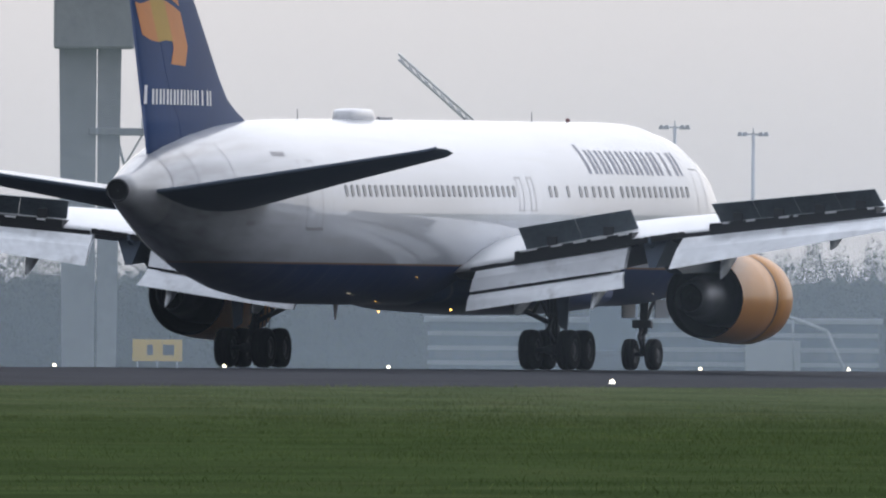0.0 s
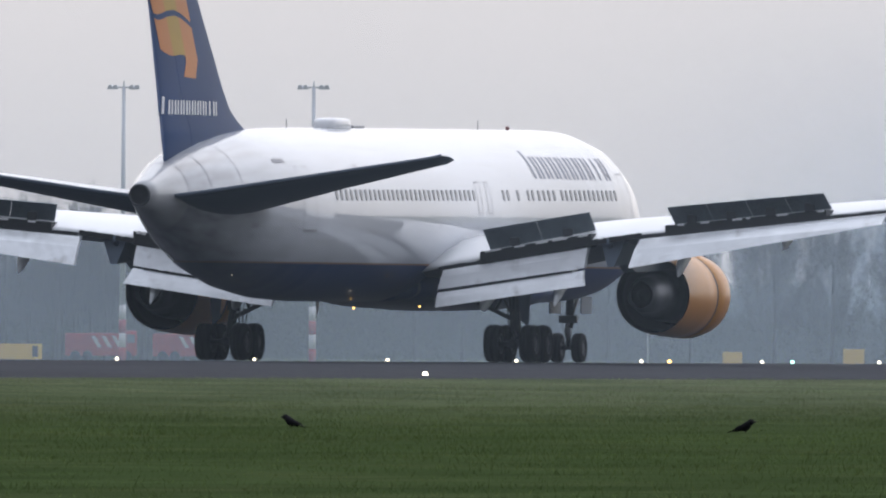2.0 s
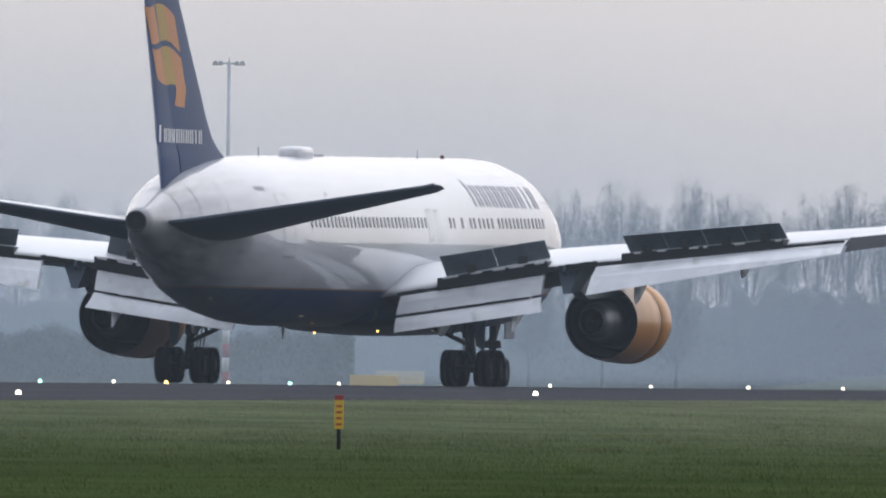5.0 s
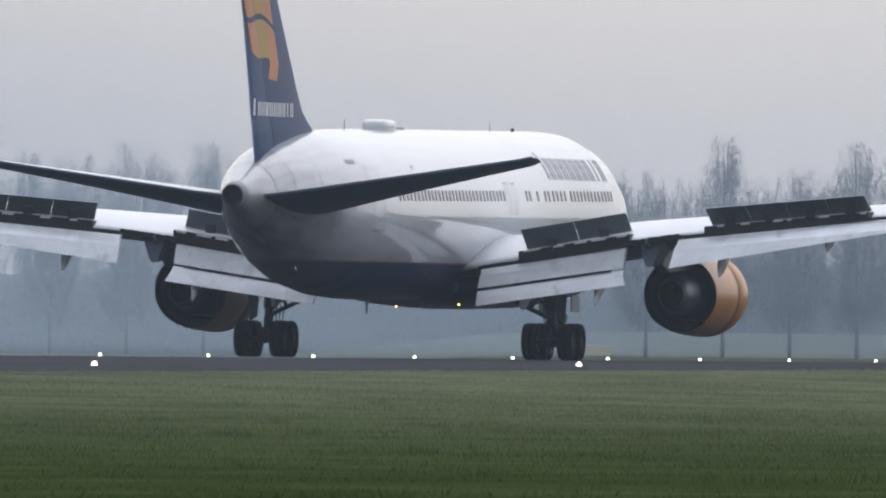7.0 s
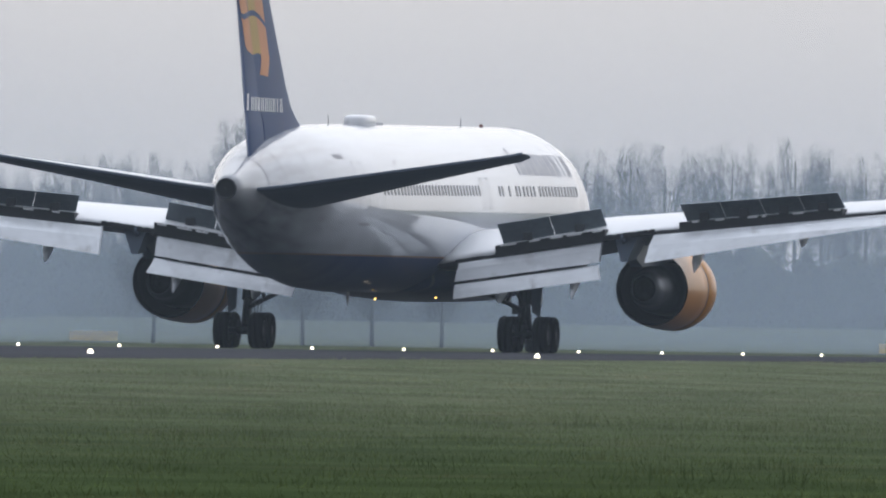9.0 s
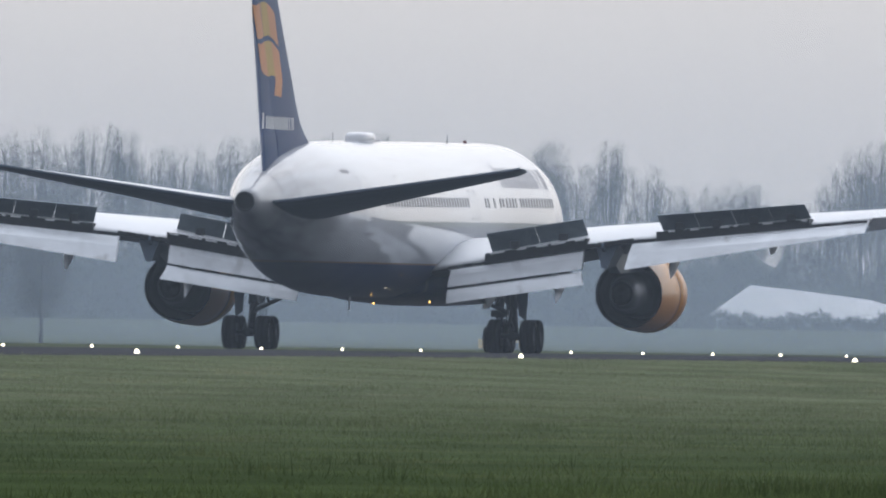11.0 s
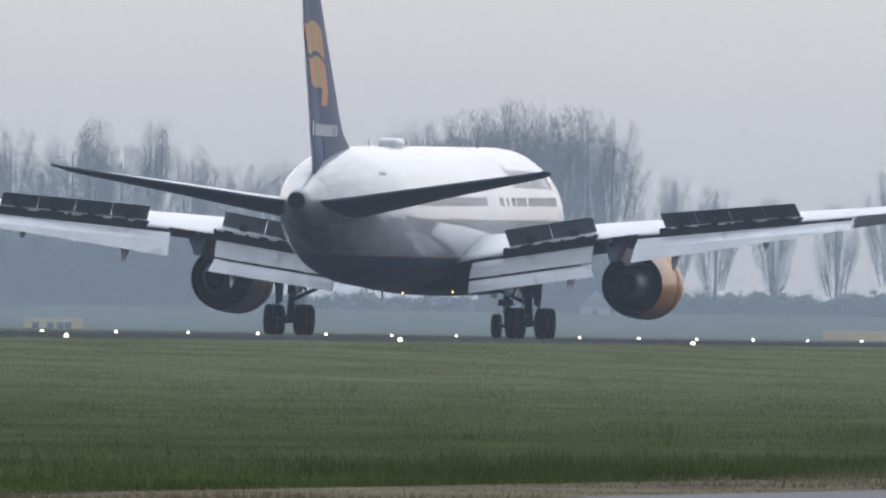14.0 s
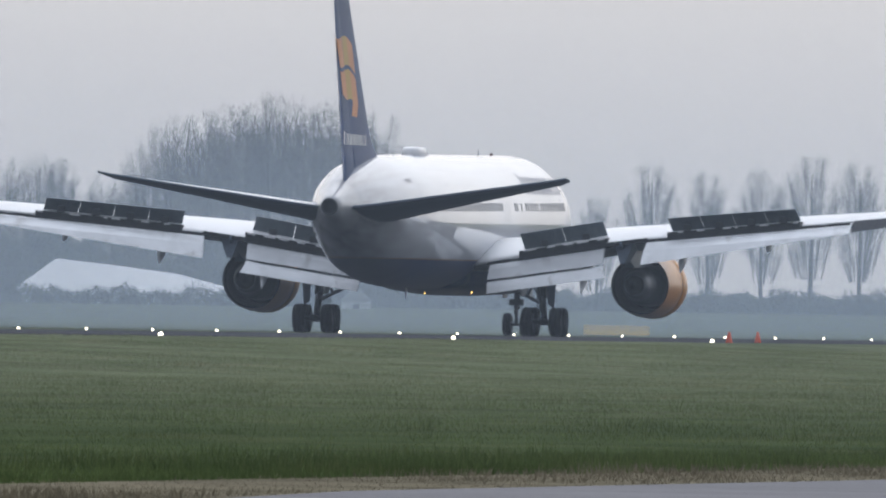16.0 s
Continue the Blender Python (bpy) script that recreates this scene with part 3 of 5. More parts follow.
FIN_THICK = 0.85
FIN = [(5.6, -14.6, -23.45, 0.5), (7.05, -15.2, -23.98, 0.46), (7.3, -15.95, -24.07, 0.44), (7.65, -16.8, -24.2, 0.42), (8.3, -17.6, -24.43, 0.4), (9.3, -18.6, -24.8, 0.36),
       (10.45, -19.78, -25.22, 0.32), (13.0, -22.3, -26.1, 0.23), (15.2, -24.5, -26.9, 0.15), (15.45, -25.0, -27.0, 0.05)]
HINGE = Vector((0, -20.707, 5.6))  # the foot of the rudder's hinge line
HINGE_LINE = Vector((0, -26.38 + 20.707, 9.85)).normalized()


def build_tail(root):
    def fin_x(y, z):
        le, te, th = lerp(FIN, z)
        u = max(0.0, min(1.0, 1 - (y - te) / (le - te)))
        return th * (1 - u) ** 0.55 * (0.15 + u) ** 0.5 * FIN_THICK

    def hinge_y(z):
        le, te, th = lerp(FIN, z)
        return te + (le - te) * 0.31

    def blade(aft):
        """The fixed fin ahead of the hinge line, or the rudder behind it."""
        b = bmesh.new()
        rings = []
        for z, le, te, th in FIN:
            hy = hinge_y(z)
            y0, y1 = (te, hy - 0.03) if aft else (hy, le)
            ys = [y0 + (y1 - y0) * (k / 12 if aft else math.sin(k * math.pi / 24)) for k in range(13)]
            ys.insert(*((12, y1 - 0.015) if aft else (1, y0 + 0.015)))
            ring = [(fin_x(y, z), y, z) for y in ys] + [(-fin_x(y, z), y, z) for y in ys[::-1]]
            rings.append([(x, y - HINGE.y, z - HINGE.z) if aft else (x, y, z) for x, y, z in ring])
        loft(b, rings)
        return solid(b)

    fin = part("fin", blade(False), NAVY, root, "navy tail fin with gold flag shapes")
    rudder = part("rudder", blade(True), NAVY, root, "navy rudder with part of a flag shape")
    rudder.location = HINGE

    def cloth(name, material, y0, y1, top, bottom, sx, n=10, m=8):
        b = bmesh.new()
        grid = []
        for i in range(n + 1):
            s = i / n
            zt, zb = top(s), bottom(s)
            col = []
            for j in range(m + 1):
                z = zb + (zt - zb) * j / m
                lean = -0.65 * (z - 9.8) if z > 9.1 else 0.455 - 0.45 * (9.1 - z)
                y = y0 + (y1 - y0) * s + lean
                col.append(b.verts.new((sx * (fin_x(y, z) + 0.012), y, z)))
            grid.append(col)
        for a, c in zip(grid, grid[1:]):
            for j in range(m):
                b.faces.new((a[j], c[j], c[j + 1], a[j + 1])).smooth = True
        settle(b, name, material, y0 < -23.5)

    def settle(b, name, material, aft):
        if aft:
            bmesh.ops.translate(b, verts=b.verts[:], vec=-HINGE)
        part(name, b, material, rudder if aft else fin)

    crest = [(0.0, 10.33), (0.1, 10.28), (0.2, 10.32), (0.35, 10.4), (0.55, 10.44), (0.7, 10.38), (0.85, 10.25), (1.0, 10.08)]
    hem = [(0.0, 9.42), (0.08, 9.32), (0.2, 9.24), (0.33, 9.21), (0.5, 9.27), (0.66, 9.24), (1.0, 9.2)]
    for sx in (1, -1):
        for y0, y1, s0, s1, material in ((-24.55, -23.4, 0.0, 0.32, ORANGE), (-23.4, -22.18, 0.32, 0.66, OCHRE), (-22.18, -20.95, 0.66, 1.0, ORANGE)):
            u = lambda s, s0=s0, s1=s1: s0 + (s1 - s0) * s
            cloth("flag_shape", material, y0, y1, lambda s: lerp(crest, u(s))[0], lambda s: 8.6 - 0.05 * s if s0 > 0.5 else lerp(hem, u(s))[0], sx)
            cloth("flag_shape", material, y0, y1, lambda s: lerp(crest, u(s))[0] + 1.3, lambda s: lerp(crest, u(s))[0] + 0.17, sx)
        for k in range(10):
            for y0, wd in (((-24.02, 0.2),) if k == 0 else ((-24.03 + 0.575 * k, 0.16), (-23.75 + 0.575 * k, 0.14)) if k != 8 else ((-23.92 + 0.575 * k, 0.16),)):
                b = bmesh.new()
                z0, z1 = 7.45, 7.88 + (0.1 if k == 0 else 0)
                b.faces.new([b.verts.new((sx * (fin_x(yy, zz) + 0.014), yy, zz)) for yy, zz in ((y0, z0), (y0 + wd, z0), (y0 + wd, z1), (y0, z1))])
                settle(b, "lettering_bar", PALE, y0 + wd < hinge_y(7.65))
    for sx in (1, -1):
        b = bmesh.new()
        loft(b, [[(sx * p[0], p[1], p[2]) for p in foil(le, te, z - low, z, up, dn, x)] for x, le, te, z, low, up, dn in
                 ((0.4, -17.6, -24.6, 4.95, 0.5, 0.3, 0.4), (1.6, -18.1, -24.75, 5.1, 0.48, 0.27, 0.4), (5.0, -20.6, -25.1, 5.58, 0.3, 0.18, 0.25), (8.9, -23.4, -25.6, 6.13, 0.14, 0.07, 0.1), (9.25, -23.9, -25.7, 6.2, 0.1, 0.04, 0.04), (9.33, -24.8, -25.7, 6.22, 0.02, 0.01, 0.01))])
        solid(b)
        # downward faces get the dark tone, which paints in their shade
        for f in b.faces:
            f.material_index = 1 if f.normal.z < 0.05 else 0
        part("tailplane", b, [WINGTOP, STAB], root, "grey tailplane, shade painted dark underneath")
    return rudder


def build_engine(root, sx):
    eng = new("engine")
    eng.parent = root
    eng["label"] = "gold engine with a dark exhaust"
    eng.location = (sx * 7.95, 0, 2.12)
    b = bmesh.new()
    revolve(b, [(3.75, 1.18), (4.6, 1.25), (5.6, 1.3), (6.55, 1.32), (6.6, 1.3), (6.78, 1.3), (6.82, 1.335), (7.6, 1.345), (8.3, 1.27), (8.62, 1.16), (8.7, 1.08), (8.55, 1.0), (8.0, 0.98)], n=48)
    solid(b)
    part("cowl", b, GOLD, eng, "gold fan cowl")
    b = bmesh.new()
    revolve(b, [(6.61, 1.309), (6.77, 1.309)], n=48)
    part("reverser_seam", b, NOZZLE_DARK, eng)
    b = bmesh.new()
    revolve(b, [(3.76, 1.178), (3.73, 1.15), (4.4, 1.12), (6.0, 1.04), (6.6, 0.95)], n=48)
    part("fan_duct", b, NOZZLE_DARK, eng)
    b = bmesh.new()
    revolve(b, [(6.6, 0.96), (6.62, 0.3), (6.63, 0.01)], n=32)
    part("duct_back", b, NOZZLE_DARK, eng)
    b = bmesh.new()
    revolve(b, [(6.6, 0.86), (5.4, 0.84), (4.0, 0.76), (3.98, 0.73), (2.9, 0.56), (2.2, 0.43), (2.2, 0.41), (2.75, 0.44)], n=36)
    core = part("core_cowl", solid(b), CORE, eng, "dark metal core cowl")
    # the recessed plug is black to paint the shade inside the nozzle
    b = bmesh.new()
    revolve(b, [(2.75, 0.44), (2.78, 0.3), (2.65, 0.2), (2.5, 0.1), (2.45, 0.01)], n=24)
    part("exhaust_plug", solid(b), GAP_SHADE, core)
    b = bmesh.new()
    revolve(b, [(7.9, 0.98), (7.92, 0.2), (8.2, 0.02)], n=32)
    part("fan_disc", solid(b), CORE, eng)
    b = bmesh.new()
    loft(b, [[(-w, y, z0), (w, y, z0), (w, y, z1), (-w, y, z1)] for y, w, z0, z1 in ((7.6, 0.05, 1.2, 1.42), (6.0, 0.2, 0.9, 1.7), (3.5, 0.24, 0.75, 1.75), (1.0, 0.2, 0.7, 1.72), (-0.9, 0.1, 1.25, 1.7), (-1.6, 0.04, 1.55, 1.72))], smooth=False)
    part("pylon", solid(b), STAB, eng)
    b = bmesh.new()
    loft(b, [[(sx * x, y, z) for x, y, z in r] for r in ([(0.5, -1.25, 1.75), (-0.3, -1.25, 1.62), (-0.05, -1.45, 0.85), (0.15, -1.45, 0.85)], [(0.45, 0.4, 1.6), (-0.3, 0.4, 1.5), (-0.05, 0.2, 0.95), (0.15, 0.2, 0.95)])], smooth=False)
    part("pylon_fairing", solid(b), STAB, eng)
    return eng


def wheel_meshes(r, w):
    t = bmesh.new()
    prof = [(-w * 0.5, r * 0.56), (-w * 0.52, r * 0.75), (-w * 0.46, r * 0.92), (-w * 0.3, r * 0.985), (-w * 0.1, r), (-w * 0.09, r * 0.985), (w * 0.09, r * 0.985), (w * 0.1, r), (w * 0.3, r * 0.985), (w * 0.46, r * 0.92), (w * 0.52, r * 0.75), (w * 0.5, r * 0.56)]
    revolve(t, prof, "x", n=36)
    h = bmesh.new()
    revolve(h, [(-w * 0.42, 0.02), (-w * 0.42, r * 0.25), (-w * 0.3, r * 0.3), (-w * 0.36, r * 0.5), (-w * 0.48, r * 0.57), (w * 0.48, r * 0.57), (w * 0.36, r * 0.5), (w * 0.3, r * 0.3), (w * 0.42, r * 0.25), (w * 0.42, 0.02)], "x", n=24)
    out = []
    for nm, b, m in (("tyre", t, RUBBER), ("rim", h, HUB)):
        me = bpy.data.meshes.new(nm)
        solid(b).to_mesh(me)
        b.free()
        me.materials.append(m)
        out.append(me)
    return out


def wheel(meshes, parent, x, y, z):
    ty = shared("wheel", meshes[0], parent, pose(x, y, z))
    shared("rim", meshes[1], ty, pose(0, 0, 0))


def build_gear(root):
    big, small = wheel_meshes(0.585, 0.46), wheel_meshes(0.47, 0.34)
    for sx in (1, -1):
        g = new("main_gear")
        g.parent = root
        g.location = (sx * 4.65, 0, 0)
        b = bmesh.new()
        tube(b, (0, 0, 0.6), (-sx * 0.1, 0.05, 1.7), 0.13, n=14)
        tube(b, (-sx * 0.1, 0.05, 1.55), (-sx * 0.2, 0.1, 3.1), 0.2, n=14)
        tube(b, (0, -0.85, 0.585), (0, 0.85, 0.585), 0.14, n=12)
        for y in (-0.71, 0.71):
            tube(b, (-0.62, y, 0.585), (0.62, y, 0.585), 0.09, n=10)
        tube(b, (-sx * 0.05, -0.1, 0.8), (-sx * 0.1, -0.5, 1.15), 0.06, n=8)
        tube(b, (-sx * 0.1, -0.5, 1.15), (-sx * 0.1, -0.1, 1.6), 0.06, n=8)
        tube(b, (-sx * 0.1, -0.1, 1.32), (-sx * 1.5, -0.2, 1.98), 0.075, n=10)
        tube(b, (-sx * 0.7, -0.15, 1.6), (-sx * 0.45, -0.15, 2.1), 0.055, n=8)
        tube(b, (-sx * 0.15, 0.05, 1.9), (-sx * 1.2, 0.3, 2.6), 0.05, n=8)
        tube(b, (-sx * 0.1, -0.15, 1.3), (-sx * 0.5, -0.25, 2.2), 0.04, n=6)
        for k in range(4):
            tube(b, (-sx * 0.25 + 0.1 * k, -0.22, 1.0), (-sx * 0.3 + 0.14 * k, -0.25, 2.2), 0.02, n=6)
        part("strut", solid(b), STEEL, g)
        b = bmesh.new()
        loft(b, [[(sx * 0.12, -0.55, 2.5), (sx * 0.55, -0.5, 2.6), (sx * 0.45, -0.45, 1.12), (sx * 0.2, -0.45, 1.3)], [(sx * 0.12, -0.48, 2.5), (sx * 0.55, -0.43, 2.6), (sx * 0.45, -0.38, 1.12), (sx * 0.2, -0.38, 1.3)]], smooth=False)
        part("gear_door", solid(b), STAB, g)
        for x in (-0.57, 0.57):
            for y in (-0.71, 0.71):
                wheel(big, g, x, y, 0.585)
    g = new("nose_gear")
    g.parent = root
    g.location = (0, 22.75, 0)
    b = bmesh.new()
    tube(b, (0, 0, 0.47), (0, 0.1, 1.2), 0.08, n=12)
    tube(b, (0, 0.1, 1.1), (0, 0.25, 2.3), 0.13, n=12)
    tube(b, (-0.42, 0, 0.47), (0.42, 0, 0.47), 0.07, n=10)
    tube(b, (0, 0.12, 1.3), (0, 1.3, 2.2), 0.06, n=8)
    tube(b, (0, -0.05, 0.7), (0, -0.35, 1.0), 0.05, n=8)
    tube(b, (0, -0.35, 1.0), (0, 0.05, 1.25), 0.05, n=8)
    box(b, -0.3, 0.3, -0.1, 0.1, 1.25, 1.5, 0.03)
    part("strut", solid(b), STEEL, g)
    for x in (-0.36, 0.36):
        wheel(small, g, x, 0, 0.47)
    for sx in (1, -1):
        b = bmesh.new()
        box(b, sx * 0.5, sx * 0.54, -0.4, 0.9, 1.55, 2.1, 0.01)
        part("gear_door", b, STAB, g)


airliner = thing("airliner", "white twin-engined airliner with navy fin and belly rolling on its wheels", "airplane")
build_fuselage(airliner)
for s in (1, -1):
    build_wing(airliner, s)
    build_engine(airliner, s)
rudder = build_tail(airliner)
build_gear(airliner)

# ---- ground ----
def np_mesh(name, verts, faces, material, label="", category="", kind="stuff", parent=None):
    """verts: n x 3; faces: m x 3 or m x 4 indices."""
    me = bpy.data.meshes.new(name)
    verts, faces = np.asarray(verts, float), np.asarray(faces, int)
    me.vertices.add(len(verts))
    me.vertices.foreach_set("co", verts.ravel())
    k = faces.shape[1]
    me.loops.add(faces.size)
    me.loops.foreach_set("vertex_index", faces.ravel())
    me.polygons.add(len(faces))
    me.polygons.foreach_set("loop_start", np.arange(len(faces)) * k)
    me.update(calc_edges=True)
    me.materials.append(material)
    ob = new(name, me)
    ob.parent = parent
    return tagged(ob, label, category, kind=kind)


def verge(y):
    """The height of the grass shoulder beside the runway."""
    return lerp([(-2000, -0.37), (540, -0.37), (650, -0.2), (740, -0.06), (1000, -0.03), (5000, -0.03)], y)[0]


def shoulder(y):
    """The height of the runway's lamp line, which rises along the field."""
    return lerp([(-2000, -0.32), (480, -0.32), (520, -0.34), (600, -0.25), (690, -0.12), (750, -0.08), (5000, -0.08)], y)[0]


def field_mat(name, dark, light, dry, scale):
    m = mat(name, light, 0.9, 0, 0.3, 0.35, bump=0.5, fine=6.0, spec=0.15)
    n, l = m.node_tree.nodes, m.node_tree.links
    b = n["Principled BSDF"]
    src = b.inputs["Base Color"].links[0].from_socket
    wide = n.new("ShaderNodeMapping")  # patches are stretched along the runway to suit the camera's low view
    wide.inputs["Scale"].default_value = (3.0, 1.0, 1.0)
    l.new(n["Texture Coordinate"].outputs["Object"], wide.inputs[0])
    for sc, lo, hi, col, amount in ((scale, 0.42, 0.6, dark, 0.7), (scale * 2.4, 0.52, 0.7, dry, 0.5), (scale * 5, 0.5, 0.66, dark, 0.55)):
        t = n.new("ShaderNodeTexNoise")
        t.inputs["Scale"].default_value, t.inputs["Detail"].default_value = sc, 6
        l.new(wide.outputs[0], t.inputs[0])
        r = n.new("ShaderNodeMapRange")
        r.inputs[1].default_value, r.inputs[2].default_value, r.inputs[4].default_value = lo, hi, amount
        l.new(t.outputs[0], r.inputs[0])
        x = n.new("ShaderNodeMix")
        x.data_type = "RGBA"
        l.new(r.outputs[0], x.inputs[0])
        l.new(src, x.inputs[6])
        x.inputs[7].default_value = (*col, 1)
        src = x.outputs[2]
    l.new(src, b.inputs["Base Color"])
    return m


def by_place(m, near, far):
    """The sward is greener and darker near, drier far out and paled there by painted-in haze."""
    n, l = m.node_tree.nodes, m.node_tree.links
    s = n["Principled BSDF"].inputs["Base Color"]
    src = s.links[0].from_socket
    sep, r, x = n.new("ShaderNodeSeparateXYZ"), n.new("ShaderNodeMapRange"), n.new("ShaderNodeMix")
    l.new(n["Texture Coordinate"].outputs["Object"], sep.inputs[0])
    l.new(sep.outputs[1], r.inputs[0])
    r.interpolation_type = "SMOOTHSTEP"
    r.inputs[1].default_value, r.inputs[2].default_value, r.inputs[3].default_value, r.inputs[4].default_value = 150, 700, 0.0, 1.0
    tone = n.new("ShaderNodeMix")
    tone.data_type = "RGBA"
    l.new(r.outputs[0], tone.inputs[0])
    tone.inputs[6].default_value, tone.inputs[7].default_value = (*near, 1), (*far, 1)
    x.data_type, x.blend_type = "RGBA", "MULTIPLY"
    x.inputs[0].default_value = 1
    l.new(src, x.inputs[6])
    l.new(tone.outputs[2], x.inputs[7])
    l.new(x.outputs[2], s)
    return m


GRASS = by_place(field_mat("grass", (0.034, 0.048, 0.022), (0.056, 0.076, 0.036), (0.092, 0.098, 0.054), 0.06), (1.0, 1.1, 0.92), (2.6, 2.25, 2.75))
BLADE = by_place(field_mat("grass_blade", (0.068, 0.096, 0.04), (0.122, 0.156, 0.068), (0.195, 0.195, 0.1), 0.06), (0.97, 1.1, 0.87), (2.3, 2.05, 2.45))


def soft_blades(m):
    n, l = m.node_tree.nodes, m.node_tree.links
    p = n["Principled BSDF"]
    src = p.inputs["Base Color"].links[0].from_socket
    geo, span, tint = n.new("ShaderNodeNewGeometry"), n.new("ShaderNodeMapRange"), n.new("ShaderNodeMix")  # no two blades are quite alike
    l.new(geo.outputs["Random Per Island"], span.inputs[0])
    span.inputs[3].default_value, span.inputs[4].default_value = 0.84, 1.18
    tint.data_type, tint.blend_type = "RGBA", "MULTIPLY"
    tint.inputs[0].default_value = 1
    l.new(src, tint.inputs[6])
    l.new(span.outputs[0], tint.inputs[7])
    src = tint.outputs[2]
    up, df, tl, mx = n.new("ShaderNodeCombineXYZ"), n.new("ShaderNodeBsdfDiffuse"), n.new("ShaderNodeBsdfTranslucent"), n.new("ShaderNodeMixShader")
    up.inputs[2].default_value = 1.0
    mx.inputs[0].default_value = 0.4
    for s in (df, tl):
        l.new(src, s.inputs[0])
    l.new(up.outputs[0], df.inputs["Normal"])
    l.new(df.outputs[0], mx.inputs[1])
    l.new(tl.outputs[0], mx.inputs[2])
    l.new(mx.outputs[0], n["Material Output"].inputs[0])
    n.remove(p)
    return m


BLADE, GRASS = soft_blades(BLADE), soft_blades(GRASS)
STRAW = mat("dry_grass", (0.23, 0.205, 0.145), 0.85, 0, 0.35, 0.3, fine=3.0, spec=0.15)
STRAW = soft_blades(STRAW)
ASPHALT = field_mat("asphalt", (0.017, 0.0185, 0.024), (0.026, 0.029, 0.037), (0.04, 0.042, 0.05), 0.03)
ASPHALT.node_tree.nodes["Principled BSDF"].inputs["Specular IOR Level"].default_value = 0.05
ROAD = mat("grey_road", (0.14, 0.14, 0.15), 0.85, 0, 0.2, 0.3, bump=0.2, fine=4, spec=0.2)
CONCRETE = mat("concrete", (0.32, 0.33, 0.34), 0.8, 0, 0.15, 0.3, fine=3)
BLUEWALL = mat("blue_grey_wall", (0.1, 0.13, 0.16), 0.6, 0, 0.15, 0.3, fine=3)
PALEWALL = mat("pale_wall", (0.45, 0.46, 0.47), 0.7, 0, 0.1, 0.3, fine=3)
GALV = mat("galvanised_steel", (0.7, 0.71, 0.73), 0.5, 0.5, 0.15, 1)
REDPAINT = mat("red_paint", (0.4, 0.03, 0.025), 0.5, 0, 0.15, 1)
WHITEPAINT = mat("white_gloss", (0.75, 0.75, 0.74), 0.5, 0, 0.08, 1)
YELLOW = mat("yellow_sign", (0.6, 0.4, 0.03), 0.5, 0, 0.1, 1)
YELLOW.node_tree.nodes["Principled BSDF"].inputs["Emission Color"].default_value = (0.8, 0.5, 0.03, 1)
YELLOW.node_tree.nodes["Principled BSDF"].inputs["Emission Strength"].default_value = 0.12  # signs lit from inside; the unlit marker board has the same added glow
BLACK = mat("black_mark", (0.02, 0.02, 0.02), 0.6, 0, 0.1, 1)
CONE = mat("orange_cone", (0.6, 0.08, 0.02), 0.5, 0, 0.1, 3)
FEATHER = mat("black_feathers", (0.007, 0.007, 0.009), 0.85, 0, 0.3, 20, spec=0.1)
BARK = mat("bark", (0.09, 0.075, 0.06), 0.9, 0, 0.3, 1.5)
TWIG = mat("bare_twigs", (0.1, 0.088, 0.072), 0.9, 0, 0.4, 0.3)
HEDGE = mat("hedge_twigs", (0.05, 0.055, 0.035), 0.9, 0, 0.4, 0.2)

YS = [-1500, -600, -200, 0, 200, 400, 540, 600, 650, 700, 740, 850, 1000, 1200, 1500, 1900, 2400, 3200, 4800]
bm = bmesh.new()
rows = []
for y in YS:
    v = verge(y)
    rows.append([bm.verts.new((x, y, z)) for x, z in ((-4500, 0.2), (-1500, -0.4), (-60, -0.85), (-40, -0.4), (-37, -0.55), (37, -0.55), (38, v - 0.02), (41, v), (72, -0.85), (150, -0.85), (4500, -0.85))])
for a, b in zip(rows, rows[1:]):
    for i in range(10):
        bm.faces.new((a[i], a[i + 1], b[i + 1], b[i])).smooth = True
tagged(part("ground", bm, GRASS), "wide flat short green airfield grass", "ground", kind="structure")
bm = bmesh.new()
rows = []
for y in range(-400, 2500, 50):
    e = shoulder(y)
    rows.append([bm.verts.new((x, y, z)) for x, z in ((-38.5, -0.36), (-30, -0.24), (-8, -0.05), (0, 0), (8, e * 0.2), (30, e), (38.5, e * 1.15 - 0.06))])
for a, b in zip(rows, rows[1:]):
    for i in range(6):
        bm.faces.new((a[i], a[i + 1], b[i + 1], b[i])).smooth = True
tagged(part("runway", bm, ASPHALT), "long dark grey asphalt runway with a raised crown", "runway", kind="structure")


def edge_x(y):
    """The perimeter road's grass edge runs along the field; its start is bent to stay out of the camera's view."""
    return 139.5 + (0.012 * (205 - y) ** 2 if y < 205 else 0.0)


def ribbon(name, off0, off1, z, material, label):
    b = bmesh.new()
    rr = [[b.verts.new((edge_x(y) + o, y, z)) for o in (off0, off1)] for y in range(60, 1500, 15)]
    for p, q in zip(rr, rr[1:]):
        b.faces.new((p[0], p[1], q[1], q[0])).smooth = True
    tagged(part(name, b, material), label, name, kind="structure")


ribbon("dry_verge", 1.2, 5.0, -0.83, STRAW, "strip of dry straw-coloured grass beside a road")
ribbon("road", 4.75, 10.2, -0.81, ROAD, "narrow grey asphalt perimeter road")


